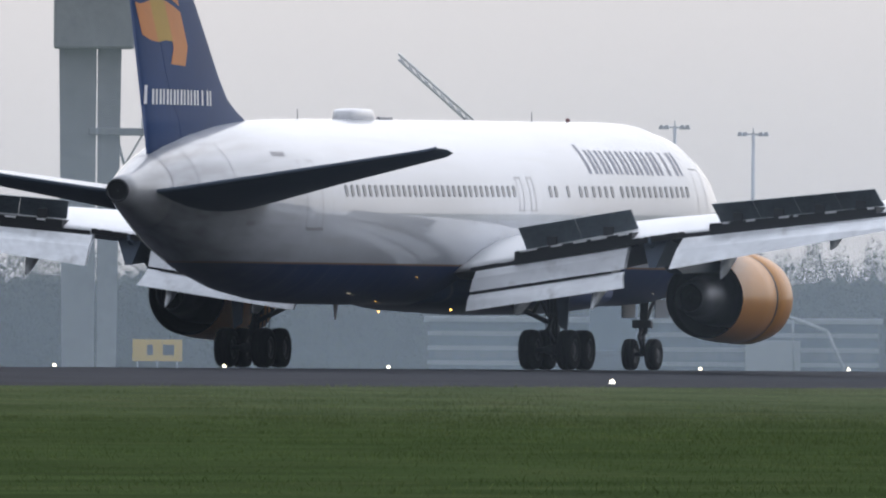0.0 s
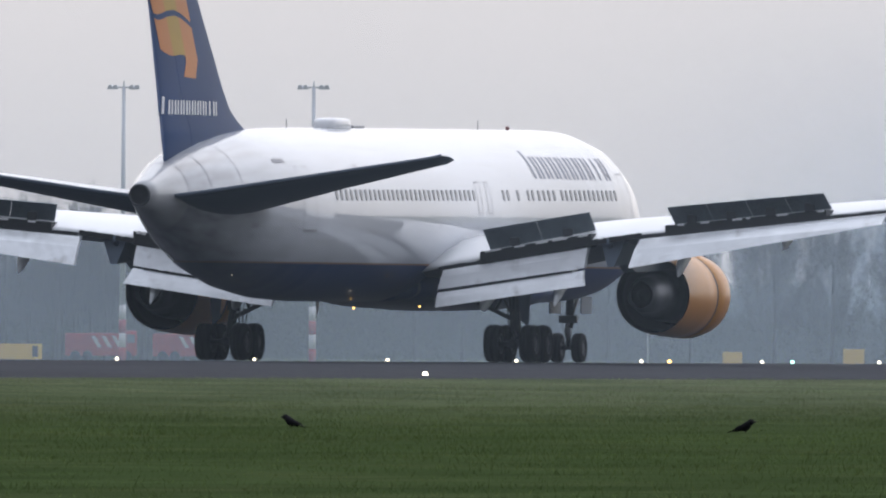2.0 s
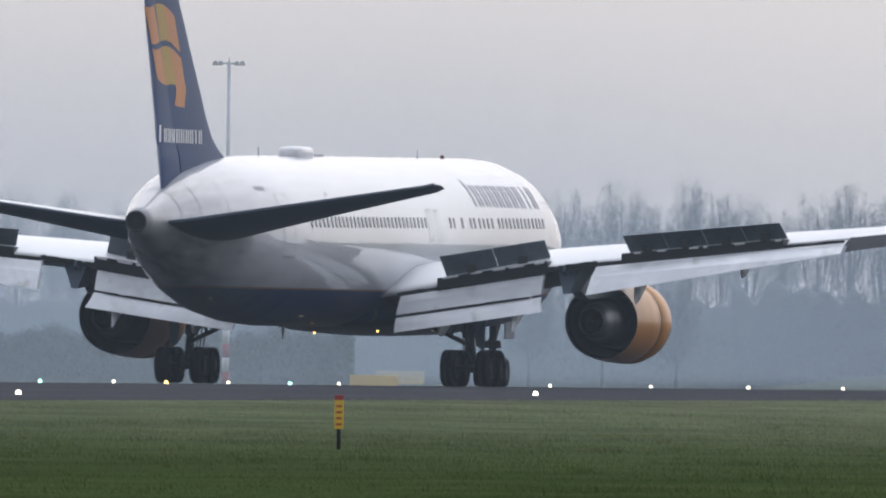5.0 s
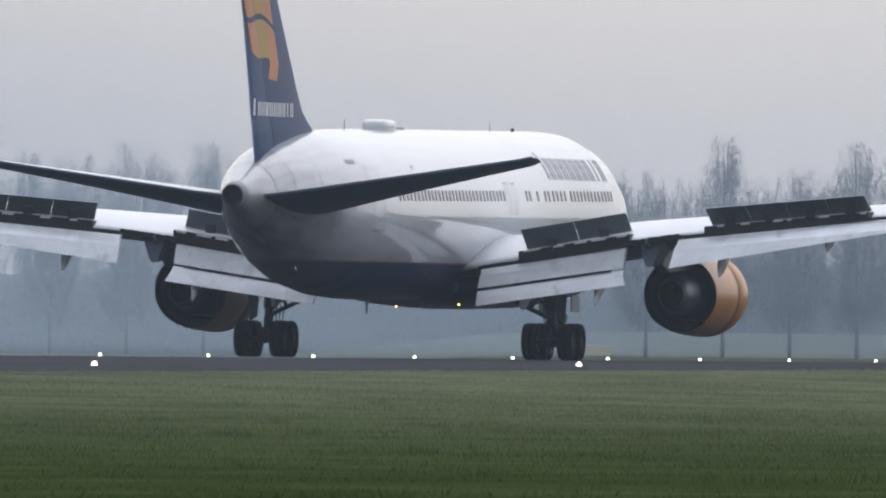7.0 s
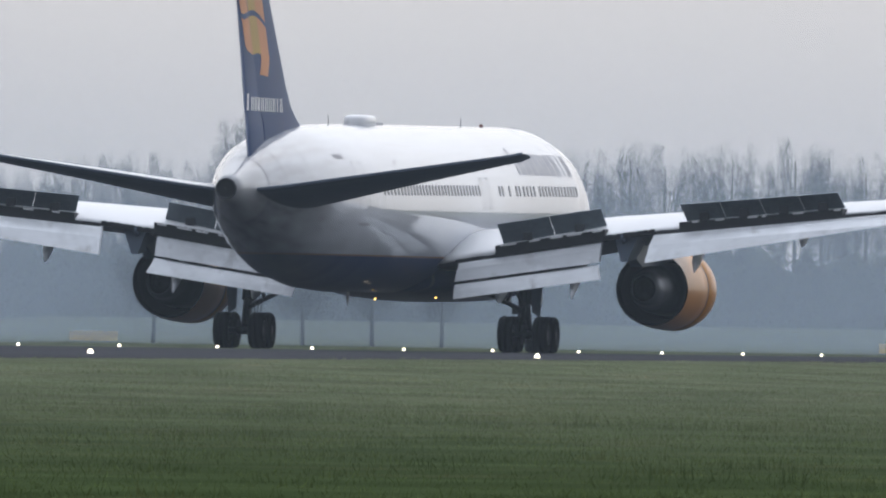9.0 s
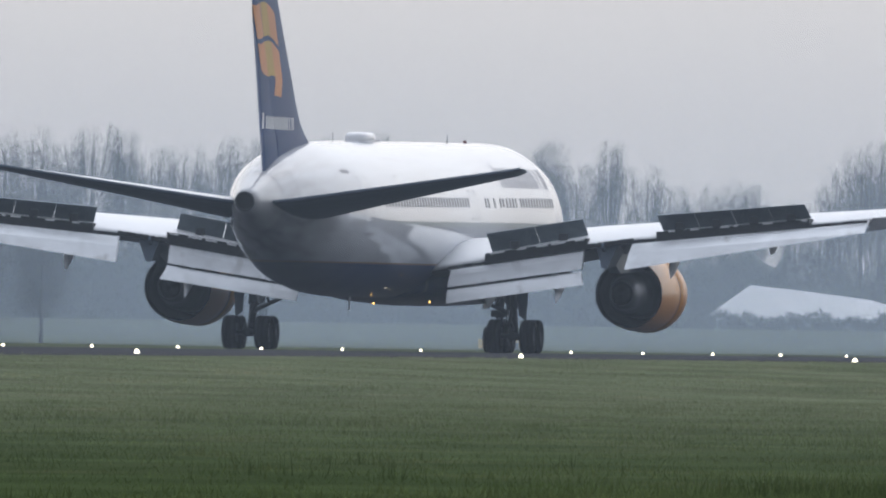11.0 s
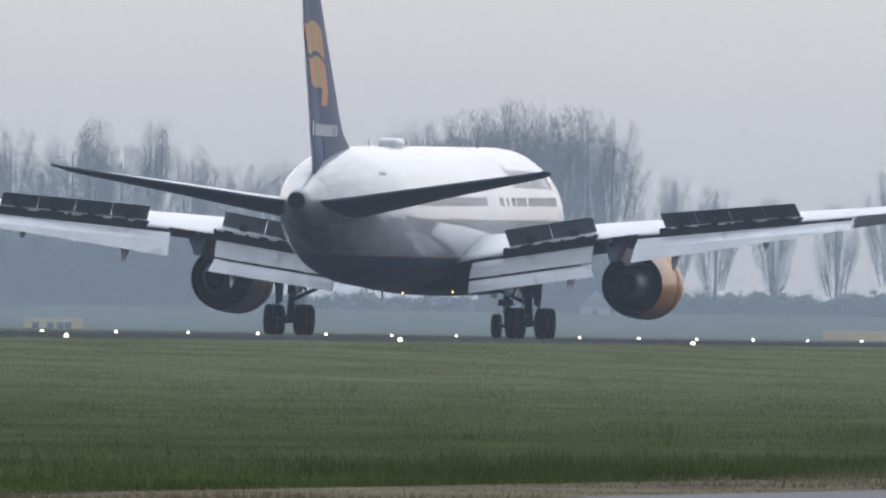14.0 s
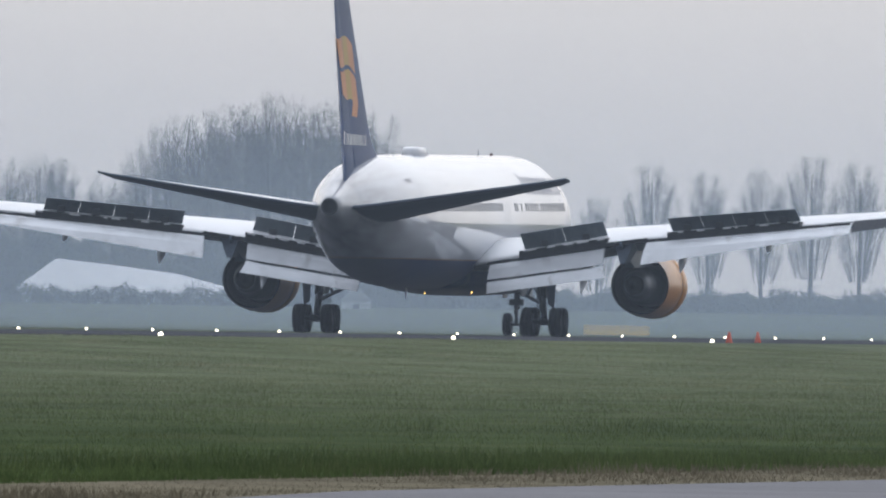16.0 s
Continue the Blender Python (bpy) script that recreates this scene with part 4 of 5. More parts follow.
def blades(name, seed, n, area, hmin, hmax, material, label, keep, count=3, wide=0.03):
    rng = np.random.default_rng(seed)
    x = rng.uniform(area[0], area[1], n)
    y = rng.uniform(area[2], area[3], n)
    ok = keep(x, y, rng.random(n))
    x, y = x[ok], y[ok]
    m = len(x)
    v = np.interp(y, (540, 650, 740, 1000), (-0.37, -0.2, -0.06, -0.03))
    z = np.where(x < 72, v + (-0.85 - v) * np.clip((x - 41) / 31, 0, 1), -0.85)
    patch = 0.5 + 0.25 * np.sin(x * 0.31 + np.sin(y * 0.11) * 2) + 0.25 * np.sin(y * 0.073 + 1 + np.sin(x * 0.2))
    clump = 0.5 + 0.5 * np.sin(x * 1.9 + 2 * np.sin(y * 0.31)) * np.sin(y * 0.23 + 2 * np.sin(x * 0.7))
    patch = patch * (0.25 + 1.5 * clump)
    vs, fs = [], []
    for k in range(count):
        a = rng.uniform(0, math.tau, m)
        h = (hmin + (hmax - hmin) * rng.random(m) ** 2) * (0.5 + 0.8 * patch)
        w = rng.uniform(0.4, 1.0, m) * wide
        px, py = x + rng.normal(0, 0.08, m), y + rng.normal(0, 0.08, m)
        lean = rng.normal(0, 0.04, (2, m))
        p0 = np.stack([px - w * np.cos(a), py - w * np.sin(a), z - 0.02], 1)
        p1 = np.stack([px + w * np.cos(a), py + w * np.sin(a), z - 0.02], 1)
        p2 = np.stack([px + lean[0], py + lean[1], z + h], 1)
        fs.append(k * m * 3 + np.arange(m * 3).reshape(-1, 3))
        vs.append(np.stack([p0, p1, p2], 1).reshape(-1, 3))
    np_mesh(name, np.concatenate(vs), np.concatenate(fs), material, label, "grass")


def edge_all(y):
    return 139.5 + np.where(y < 205, 0.012 * (205 - y) ** 2, 0.0)


def mown(x, y, r):
    out = np.zeros(len(x), bool)
    for ex, ey, lo, hi in ((177.8, 0, 7.8, 12.9), (258, -245, 14.8, 19.2), (226, -185, 12.9, 16.3), (195, -76, 11.0, 13.6)):
        az = np.degrees(np.arctan2(ex - x, y - ey))
        out |= (az > lo) & (az < hi)
    return out & (x < edge_all(y) + 1.3) & (x > 39.5)


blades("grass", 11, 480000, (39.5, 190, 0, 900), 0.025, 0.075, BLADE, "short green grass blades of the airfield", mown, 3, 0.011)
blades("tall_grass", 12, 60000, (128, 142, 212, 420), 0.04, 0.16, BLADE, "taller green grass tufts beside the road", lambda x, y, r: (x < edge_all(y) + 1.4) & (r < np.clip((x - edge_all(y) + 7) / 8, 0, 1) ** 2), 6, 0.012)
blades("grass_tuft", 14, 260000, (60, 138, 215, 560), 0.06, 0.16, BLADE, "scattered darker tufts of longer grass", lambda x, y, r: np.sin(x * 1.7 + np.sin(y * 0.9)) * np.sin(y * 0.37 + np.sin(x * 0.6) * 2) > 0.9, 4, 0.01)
blades("straw", 13, 40000, (138.8, 146, 185, 420), 0.02, 0.085, STRAW, "dry straw tufts along a road edge", lambda x, y, r: (x > edge_all(y) + 0.9) & (x < edge_all(y) + 4.9), 4, 0.016)


# ---- runway lights ----
def lamp_mesh(name, r, material):
    b = bmesh.new()
    revolve(b, [(0.0, r * 1.3), (r * 0.4, r * 1.3), (r * 0.45, r)], "z", n=12)
    body = solid(b)
    me = bpy.data.meshes.new(name)
    body.to_mesh(me)
    body.free()
    me.materials.append(GALV)
    g = bmesh.new()
    revolve(g, [(r * 0.45, r), (r * 1.2, r * 0.85), (r * 1.7, r * 0.4), (r * 1.8, 0.005)], "z", n=12)
    mg = bpy.data.meshes.new("lens")
    solid(g).to_mesh(mg)
    g.free()
    mg.materials.append(material)
    return me, mg


def runway_light(name, meshes, x, y, z, label, group):
    ob = tagged(new(name, meshes[0]), label, "runway light", group)
    ob.location = (x, y, z)
    shared("lens", meshes[1], ob, pose(0, 0, 0))


CENTRE, EDGE = lamp_mesh("centreline_light", 0.052, LAMP_WHITE), lamp_mesh("edge_light", 0.076, LAMP_WHITE)
AMBERS, GREENS = lamp_mesh("taxiway_light", 0.06, LAMP_AMBER), lamp_mesh("taxiway_light", 0.06, LAMP_GREEN)
for k in range(-28, 40):
    runway_light("centreline_light", CENTRE, 0.0, 764.98 + 15 * k, 0.0, "lit white inset light on the runway centreline", "centreline lights")
for k in range(-6, 14):
    runway_light("edge_light", EDGE, 29.8, 648.1 + 60 * k, shoulder(648.1 + 60 * k) - 0.01, "lit white lamp on the runway edge", "edge lights")
for k in range(7):
    runway_light("taxiway_light", (GREENS, AMBERS)[k % 2], 0.9 + 0.03 * k * k, 645.0 + 15 * k, -0.01, "lit green lead-off light in the runway" if k % 2 == 0 else "lit amber lead-off light in the runway", "lead-off lights")


# ---- trees ----
def tree_meshes(seed, spread, stems, twig=0.0009, twigs=125, foot=0.31):
    """A bare tree one metre high: a trunk with limbs, and a crown of fine twigs."""
    rng = np.random.default_rng(seed)
    b = bmesh.new()
    tube(b, (0, 0, 0), (0.004, 0, 0.45), 0.016, 0.009, 7)
    tube(b, (0.004, 0, 0.44), (0.0, 0.004, 0.86), 0.009, 0.002, 6)
    limbs = []
    for k in range(stems):
        u, turn = rng.random() ** 0.75, rng.uniform(0, math.tau)
        r = spread * math.sin(math.pi * (0.14 + 0.76 * u)) ** 0.6 * math.sqrt(rng.uniform(0.08, 1))
        q = np.array([r * math.cos(turn), r * math.sin(turn), foot + (0.95 - foot) * u - 0.25 * r * (u > 0.8)])
        p = np.array([0.45 * q[0], 0.45 * q[1], max(foot - 0.11, q[2] - rng.uniform(0.18, 0.36))])
        limbs.append((p, q))
        if k < 40:
            tube(b, p, q, 0.004 * (1.15 - p[2]), 0.0008, 4)
    solid(b)
    trunk = bpy.data.meshes.new("trunk")
    b.to_mesh(trunk)
    b.free()
    trunk.materials.append(BARK)
    vs = []
    for p, q in limbs:
        for j in range(twigs):
            s = rng.uniform(0.25, 1.08)
            o = p + (q - p) * s + rng.normal(0, 0.014, 3)
            d = rng.normal(0, 1, 3)
            d[2] = abs(d[2]) * 1.2 + 1.0
            d = d / np.linalg.norm(d) * rng.uniform(0.014, 0.04)
            w = rng.normal(0, 1, 3)
            w = w / np.linalg.norm(w) * twig
            vs += [o - w, o + w, o + d]
    vs = np.array(vs)
    crown = bpy.data.meshes.new("crown")
    crown.from_pydata(vs.tolist(), [], np.arange(len(vs)).reshape(-1, 3).tolist())
    crown.materials.append(TWIG)
    return trunk, crown


TREES = [tree_meshes(20 + i, (0.1, 0.12, 0.15, 0.19, 0.11, 0.22)[i], (70, 75, 80, 90, 70, 100)[i]) for i in range(6)]
TREES += [tree_meshes(31, 0.26, 110, 0.0018), tree_meshes(32, 0.32, 120, 0.0018), tree_meshes(33, 0.13, 60, 0.0006, 220, 0.36), tree_meshes(34, 0.17, 60, 0.0006, 220, 0.42)]


def tree(x, y, h, kind, label, group):
    t = thing("tree", label, "tree", group, pose(x, y, -0.4, 0, 0, random.uniform(0, 360)))
    for nm, me in zip(("trunk", "crown"), TREES[kind]):
        shared(nm, me, t, Matrix.Diagonal((h, h, h, 1)))


def bearing(deg, dist):
    """A place by its angle to the left of the runway's heading, seen from the roadside."""
    return 177.8 - dist * math.sin(radians(deg)), dist * math.cos(radians(deg))


TOPS = [(7.4, 16.3), (8.2, 16.0), (8.45, 15.5), (8.63, 12.7), (8.93, 13.5), (9.0, 19.2), (9.1, 20.6), (9.25, 20.8), (9.4, 19.9), (9.48, 17.8), (9.53, 14.0), (9.58, 12.5), (9.7, 14.4),
        (9.95, 16.8), (10.3, 17.2), (10.8, 17.6), (11.1, 18.6), (11.5, 18.4), (11.7, 17.5), (11.9, 14.0), (12.1, 18.4), (12.5, 18.4), (13.2, 17.2), (13.8, 17.0), (14.6, 15.0), (15.4, 14.0)]
random.seed(4)
a = 7.4
while a < 15.4:
    top = lerp(TOPS, a)[0]
    grove = 8.96 < a < 9.5
    gap = 8.5 < a < 8.95
    x, y = bearing(a, random.uniform(2440, 2620))
    h = (top + 1.0) * (random.uniform(0.95, 1.03) if grove else random.uniform(0.88, 1.06))
    tree(x, y, h, random.choice((2, 3, 3, 5) if grove else (8, 9, 9, 2) if a < 8.95 else (1, 2, 2, 3)), "tall bare rounded poplar standing in a dense grove" if grove else "tall bare winter poplar in a distant row", "poplar grove" if grove else "tree row")
    a += random.uniform(0.033, 0.052) if grove else (random.uniform(0.04, 0.08) if a > 9.5 else random.uniform(0.09, 0.12)) if not gap else random.uniform(0.08, 0.13)
for k in range(16):
    f = k / 15
    tree(-198.5 + 10.5 * f + random.uniform(-0.3, 0.3), 1252 + 3 * f + random.uniform(0, 14), random.uniform(8.4, 10.6) * (1 - 0.25 * abs(f - 0.4)), random.choice((2, 3, 5)), "bare rounded tree in a dark clump behind buildings", "tree clump")


for k in range(9):
    x, y = bearing(14.35 + 0.17 * k + random.uniform(-0.04, 0.04), 1262 + random.uniform(-8, 8))
    tree(x, y, random.uniform(6.6, 8.4), random.choice((6, 7)), "bare spreading tree beside the airfield fence", "fence trees")


for az, h in ((11.1, 8.6), (11.24, 9.4), (11.38, 8.9), (11.52, 9.8), (11.68, 9.0), (12.6, 7.6), (12.76, 8.9), (12.92, 8.2), (13.36, 8.0), (13.5, 7.4)):
    tree(*bearing(az, 1667), h, 7 if h > 8.7 else 6, "bare spreading tree standing by itself at the field's edge", "field trees")


def thicket(name, a0, a1, dist, height, n, label, material):
    rng = np.random.default_rng(5)
    ang = np.radians(rng.uniform(a0, a1, n))
    d = dist + rng.uniform(-15, 15, n)
    x, y = 177.8 - d * np.sin(ang), d * np.cos(ang)
    top = height * (0.8 + 0.06 * np.sin(np.degrees(ang) * 37) + 0.05 * np.sin(np.degrees(ang) * 91 + 1) + rng.normal(0, 0.06, n))
    z = -0.5 + top * rng.random(n) ** 0.8
    o = np.stack([x, y, z], 1)
    d1, w = rng.normal(0, 1, (n, 3)), rng.normal(0, 1, (n, 3))
    d1[:, 2] = np.abs(d1[:, 2]) + 0.3
    d1 *= ((0.5 if dist > 2000 else 0.35) / np.linalg.norm(d1, axis=1))[:, None]
    w *= ((0.06 if dist > 2000 else 0.03) / np.linalg.norm(w, axis=1))[:, None]
    v = np.stack([o - w, o + w, o + d1], 1).reshape(-1, 3)
    np_mesh(name, v, np.arange(3 * n).reshape(-1, 3), material, label, "hedge")


thicket("hedge", 7.3, 8.93, 2425, 4.6, 40000, "long dense bare hedge at the field's far edge", HEDGE)
thicket("hedge", 8.93, 12.4, 2425, 9.5, 120000, "long dense bare hedge at the field's far edge", HEDGE)
thicket("hedge", 9.2, 9.85, 2362, 3.9, 16000, "low bare hedge before a white shed", HEDGE)
thicket("hedge", 13.3, 16.2, 1490, 3.6, 90000, "tall hazy belt of bare trees behind buildings", HEDGE)
thicket("hedge", 16.1, 20.5, 1490, 8.5, 190000, "tall hazy belt of bare trees behind buildings", HEDGE)
thicket("hedge", 12.4, 16.4, 2425, 6.0, 70000, "long dense bare hedge at the field's far edge", HEDGE)


def wood_mass(a0, a1, dist, height, seed, label):
    """The dense inside of a far wood: a rough ridge of closed undergrowth."""
    rng = np.random.default_rng(seed)
    n = int((a1 - a0) * radians(1) * dist / (0.35 if dist < 2000 else 1.1))
    vs, fs = [], []
    for i in range(n + 1):
        az = a0 + (a1 - a0) * i / n
        top = height * (0.75 + 0.03 * math.sin(az * 23 + seed) + 0.03 * math.sin(az * 171) + (0.07 if dist < 2000 else 0.2) * rng.random())
        for d, z in ((-4, -0.9), (-3.2 + rng.random(), top * 0.55), (-1 + rng.random(), top * 0.9), (1, top), (5, -0.9)):
            vs.append((*bearing(az, dist + d), z - 0.2 * rng.random()))
    for i in range(n):
        for k in range(4):
            fs.append((5 * i + k, 5 * i + k + 1, 5 * i + k + 6, 5 * i + k + 5))
    np_mesh("far_wood", vs, fs, HEDGE, label, "wood")


wood_mass(7.2, 8.93, 2470, 4.0, 1, "dense dark undergrowth of a far wood")
wood_mass(8.93, 9.6, 2470, 6.5, 2, "dense dark undergrowth of a far wood")
wood_mass(9.6, 12.5, 2470, 9.5, 5, "dense dark undergrowth of a far wood")
wood_mass(12.5, 16.6, 2470, 8.0, 3, "dense dark undergrowth of a far wood")
wood_mass(16.1, 20.5, 1508, 6.6, 4, "dense dark undergrowth of a far wood")

# a low grass bank in front of the far hedge
bm = bmesh.new()
rows = []
for k in range(41):
    az = 6.8 + 5.65 * k / 40
    e = min(1.0, (12.45 - az) / 0.5)
    rows.append([bm.verts.new((*bearing(az, d), -0.7 + (z + 0.7) * e)) for d, z in ((1500, -0.7), (1800, 0.3), (2150, 1.3), (2400, 1.7), (2640, 1.7))])
for p, q in zip(rows, rows[1:]):
    for i in range(4):
        bm.faces.new((p[i], p[i + 1], q[i + 1], q[i])).smooth = True
tagged(part("grass_bank", bm, GRASS), "low far bank of green grass, paled with painted haze", "grass bank", kind="structure")


# ---- far buildings and airfield furniture ----
def mast(x, y, h, label):
    m = thing("light_mast", label, "light mast", "floodlight masts", pose(x, y, -0.4))
    b = bmesh.new()
    tube(b, (0, 0, 3.0), (0, 0, h), 0.17, 0.1, 10)
    part("pole", b, GALV, m)
    for k in range(4):
        b = bmesh.new()
        tube(b, (0, 0, 0.75 * k), (0, 0, 0.75 * k + 0.75), 0.2, 0.2, 10)
        part("painted_band", b, (REDPAINT, WHITEPAINT)[k % 2], m)
    b = bmesh.new()
    tube(b, (-0.75, 0, h), (0.75, 0, h), 0.05, 0.05, 6)
    tube(b, (0, 0, h - 0.1), (0, 0, h + 0.35), 0.06, 0.04, 6)
    part("crossarm", b, GALV, m)
    for s in (-0.75, -0.45, 0.45, 0.75):
        b = bmesh.new()
        loft(b, [[(s - 0.16, -0.12, h - 0.12), (s + 0.16, -0.12, h - 0.12), (s + 0.16, 0.12, h - 0.12), (s - 0.16, 0.12, h - 0.12)],
                 [(s - 0.08, -0.1, h + 0.12), (s + 0.08, -0.1, h + 0.12), (s + 0.08, 0.1, h + 0.12), (s - 0.08, 0.1, h + 0.12)]], smooth=False)
        part("floodlight", solid(b), GALV, m)


for x, y, h in ((-212.5, 1236.8, 13.3), (-210.3, 1244.1, 13.0), (-188.0, 1244.3, 14.7), (-198.7, 1247.7, 10.3), (-179.4, 1251.3, 14.8), (-154.6, 1316.1, 16.2), (-149.9, 1356.3, 17.3)):
    mast(x, y, h, "tall grey floodlight mast with crossarm and striped foot")

tower = thing("control_tower", "tall blue-grey concrete tower on two legs with heavy head", "tower", "", pose(-241.1, 1222.5, -0.4, 0, 0, 19))
for nm, x0, x1, x2, x3, z0, z1 in (("leg", -1.7, 0.05, -1.95, 0.1, 0, 17.4), ("leg", 0.2, 1.25, 0.15, 1.45, 0, 17.4)):
    b = bmesh.new()
    loft(b, [[(x0, -0.8, z0), (x1, -0.8, z0), (x1, 0.8, z0), (x0, 0.8, z0)], [(x2, -0.8, z1), (x3, -0.8, z1), (x3, 0.8, z1), (x2, 0.8, z1)]], smooth=False)
    part(nm, solid(b), CONCRETE, tower)
b = bmesh.new()
box(b, -2.25, 2.15, -1.6, 1.6, 17.3, 22.0, 0.15)
part("head", b, CONCRETE, tower)
b = bmesh.new()
box(b, -0.3, 2.7, -1.0, 1.0, 12.6, 13.0, 0.04)
part("platform", b, CONCRETE, tower)
b = bmesh.new()
tube(b, (1.2, 0, 12.6), (1.75, 0, 10.6), 0.09)
tube(b, (1.2, 0, 10.2), (2.6, 0, 12.6), 0.06)
tube(b, (2.6, 0, 12.9), (2.6, 0, 13.6), 0.05)
part("brace", b, GALV, tower)

crane = thing("crane", "grey lattice boom crane with its jib raised", "crane", "", pose(-214.9, 1231.2, -0.4, 0, 0, 18))
b = bmesh.new()
joints = [Vector((-11.1, 0, 17.0)), Vector((-6.2, 0, 12.7)), Vector((0.0, 0, 9.0)), Vector((0.8, 0, 6.5))]
for p, q in zip(joints, joints[1:]):
    for o in ((0, 0.22, 0.2), (0, -0.22, 0.2), (0, 0, -0.2)):
        tube(b, p + Vector(o) * 0.8, q + Vector(o), 0.06, 0.06, 5)
    n = max(2, int((q - p).length / 0.55))
    for k in range(n):
        u, v = p.lerp(q, k / n), p.lerp(q, (k + 1) / n)
        tube(b, u + Vector((0, 0, 0.18)), v + Vector((0, 0, -0.18)), 0.035, 0.035, 4)
        tube(b, u + Vector((0, 0, -0.18)), v + Vector((0, 0, 0.18)), 0.035, 0.035, 4)
part("boom", b, GALV, crane)
b = bmesh.new()
box(b, -0.6, 2.0, -1.2, 1.2, 1.0, 4.2, 0.1)
box(b, 0.4, 1.2, -0.4, 0.4, 4.0, 6.7, 0.05)
part("cab", b, BLUEWALL, crane)
b = bmesh.new()
box(b, -1.4, 2.6, -1.5, 1.5, 0.0, 1.1, 0.15)
part("carriage", b, STEEL, crane)

terminal = thing("terminal_building", "long low blue-grey building with pale bands and window strips", "building", "", pose(-212.6, 1233.5, -0.4, 0, 0, 17.7))
b = bmesh.new()
box(b, -12.2, 12.2, 0, 8, 0, 2.6)
part("wall", b, BLUEWALL, terminal)
b = bmesh.new()
box(b, -12.5, 12.5, -0.4, 8.3, 2.6, 2.9, 0.04)
part("roof", b, PALEWALL, terminal)
for k in range(3):
    b = bmesh.new()
    box(b, -12.3, 12.3, -0.1, 0.02, 0.25 + 0.8 * k, 0.5 + 0.8 * k)
    part("wall_band", b, PALEWALL, terminal)
for k in range(20):
    b = bmesh.new()
    box(b, -11.9 + 1.2 * k, -10.85 + 1.2 * k, -0.06, 0.02, 0.62, 1.0)
    part("window", b, GLASS, terminal)
b = bmesh.new()
box(b, 5.0, 8.0, -1.5, 0.0, 0, 1.7, 0.03)
part("annexe", b, PALEWALL, terminal)
hut = thing("gate_canopy", "pale steel canopy with two sloping legs", "canopy", "", pose(-203.5, 1234.8, -0.4, 0, 0, 17))
b = bmesh.new()
tube(b, (-3.4, 0, 3.6), (0.4, 0, 2.2), 0.12)
tube(b, (0.4, 0, 2.2), (1.4, 0, 0), 0.1)
tube(b, (-1.5, 0, 2.9), (-1.4, 0, 0), 0.07)
part("frame", b, PALEWALL, hut)


def fire_engine(x, y, turn):
    v = thing("fire_engine", "red airport fire engine with white slanted stripes", "fire engine", "fire engines", pose(x, y, -0.4, 0, 0, turn))
    b = bmesh.new()
    box(b, -1.55, 1.55, -0.6, 0.6, 0.28, 1.5, 0.06)
    part("body", b, REDPAINT, v)
    b = bmesh.new()
    box(b, 1.5, 2.3, -0.58, 0.58, 0.28, 1.65, 0.1)
    cab = part("cab", b, REDPAINT, v)
    b = bmesh.new()
    box(b, 1.75, 2.2, -0.6, -0.56, 1.0, 1.45, 0.01)
    part("window", b, GLASS, cab)
    for k in range(3):
        b = bmesh.new()
        s = 0.2 + 0.55 * k
        slab(b, [(s, -0.605, 0.75), (s + 0.22, -0.605, 0.75), (s - 0.13, -0.605, 1.35), (s - 0.35, -0.605, 1.35)], 0.01)
        part("stripe", b, WHITEPAINT, v)
    for xx in (-1.0, -0.35, 1.75):
        b = bmesh.new()
        revolve(b, [(-0.62, 0.02), (-0.62, 0.26), (-0.55, 0.3), (0.55, 0.3), (0.62, 0.26), (0.62, 0.02)], "y", (xx, 0, 0.3), 16)
        part("wheel", solid(b), RUBBER, v)


fire_engine(-190.6, 1247.8, 16)
fire_engine(-186.2, 1249.5, 16)


def sign(x, y, w, h, z, turn, marks, label, leg=0.14):
    g = thing("guidance_sign", label, "sign", "airfield signs", pose(x, y, z, 0, 0, turn))
    b = bmesh.new()
    box(b, -w / 2, w / 2, -0.1, 0.1, leg - 0.02, leg - 0.14 + h, 0.02)
    part("panel", b, YELLOW, g)
    for s in (-0.4, 0, 0.4):
        b = bmesh.new()
        tube(b, (s * w, 0, 0), (s * w, 0, leg), 0.03)
        part("leg", b, GALV, g)
    for u, hh in marks:
        b = bmesh.new()
        box(b, u * w - 0.06 * w, u * w + 0.06 * w, -0.115, -0.09, leg - 0.02 + h * (0.5 - hh / 2), leg - 0.09 + h * (0.5 + hh / 2))
        part("marking_bar", b, BLACK, g)


YL = "low yellow airfield guidance sign with dark bars"
sign(-237.8, 1223.7, 2.7, 1.3, -0.45, 18, ((-0.15, 0.5), (0.17, 0.5), (0.28, 0.5)), YL, 0.4)
sign(-193.4, 1243.0, 2.5, 0.95, -0.45, 16, ((0.35, 0.7),), YL)
sign(-177.1, 1329.8, 1.1, 0.8, -0.5, 15, (), "low plain yellow airfield sign")
sign(-170.5, 1331.6, 1.2, 1.0, -0.5, 15, (), "low plain yellow airfield sign")
sign(-144.0, 1366.0, 2.6, 0.75, -0.5, 14, (), "low plain yellow airfield sign")
for az, w, marks in ((13.2, 2.4, ()), (11.8, 2.2, ()), (10.16, 2.7, ((-0.3, 0.45), (-0.05, 0.45), (0.12, 0.45), (0.25, 0.45))), (8.545, 3.0, ())):
    x, y = bearing(az, 1690)
    sign(x, y, w * 1.3, 0.95, -0.45, az, marks, YL if marks else "low plain yellow airfield sign")

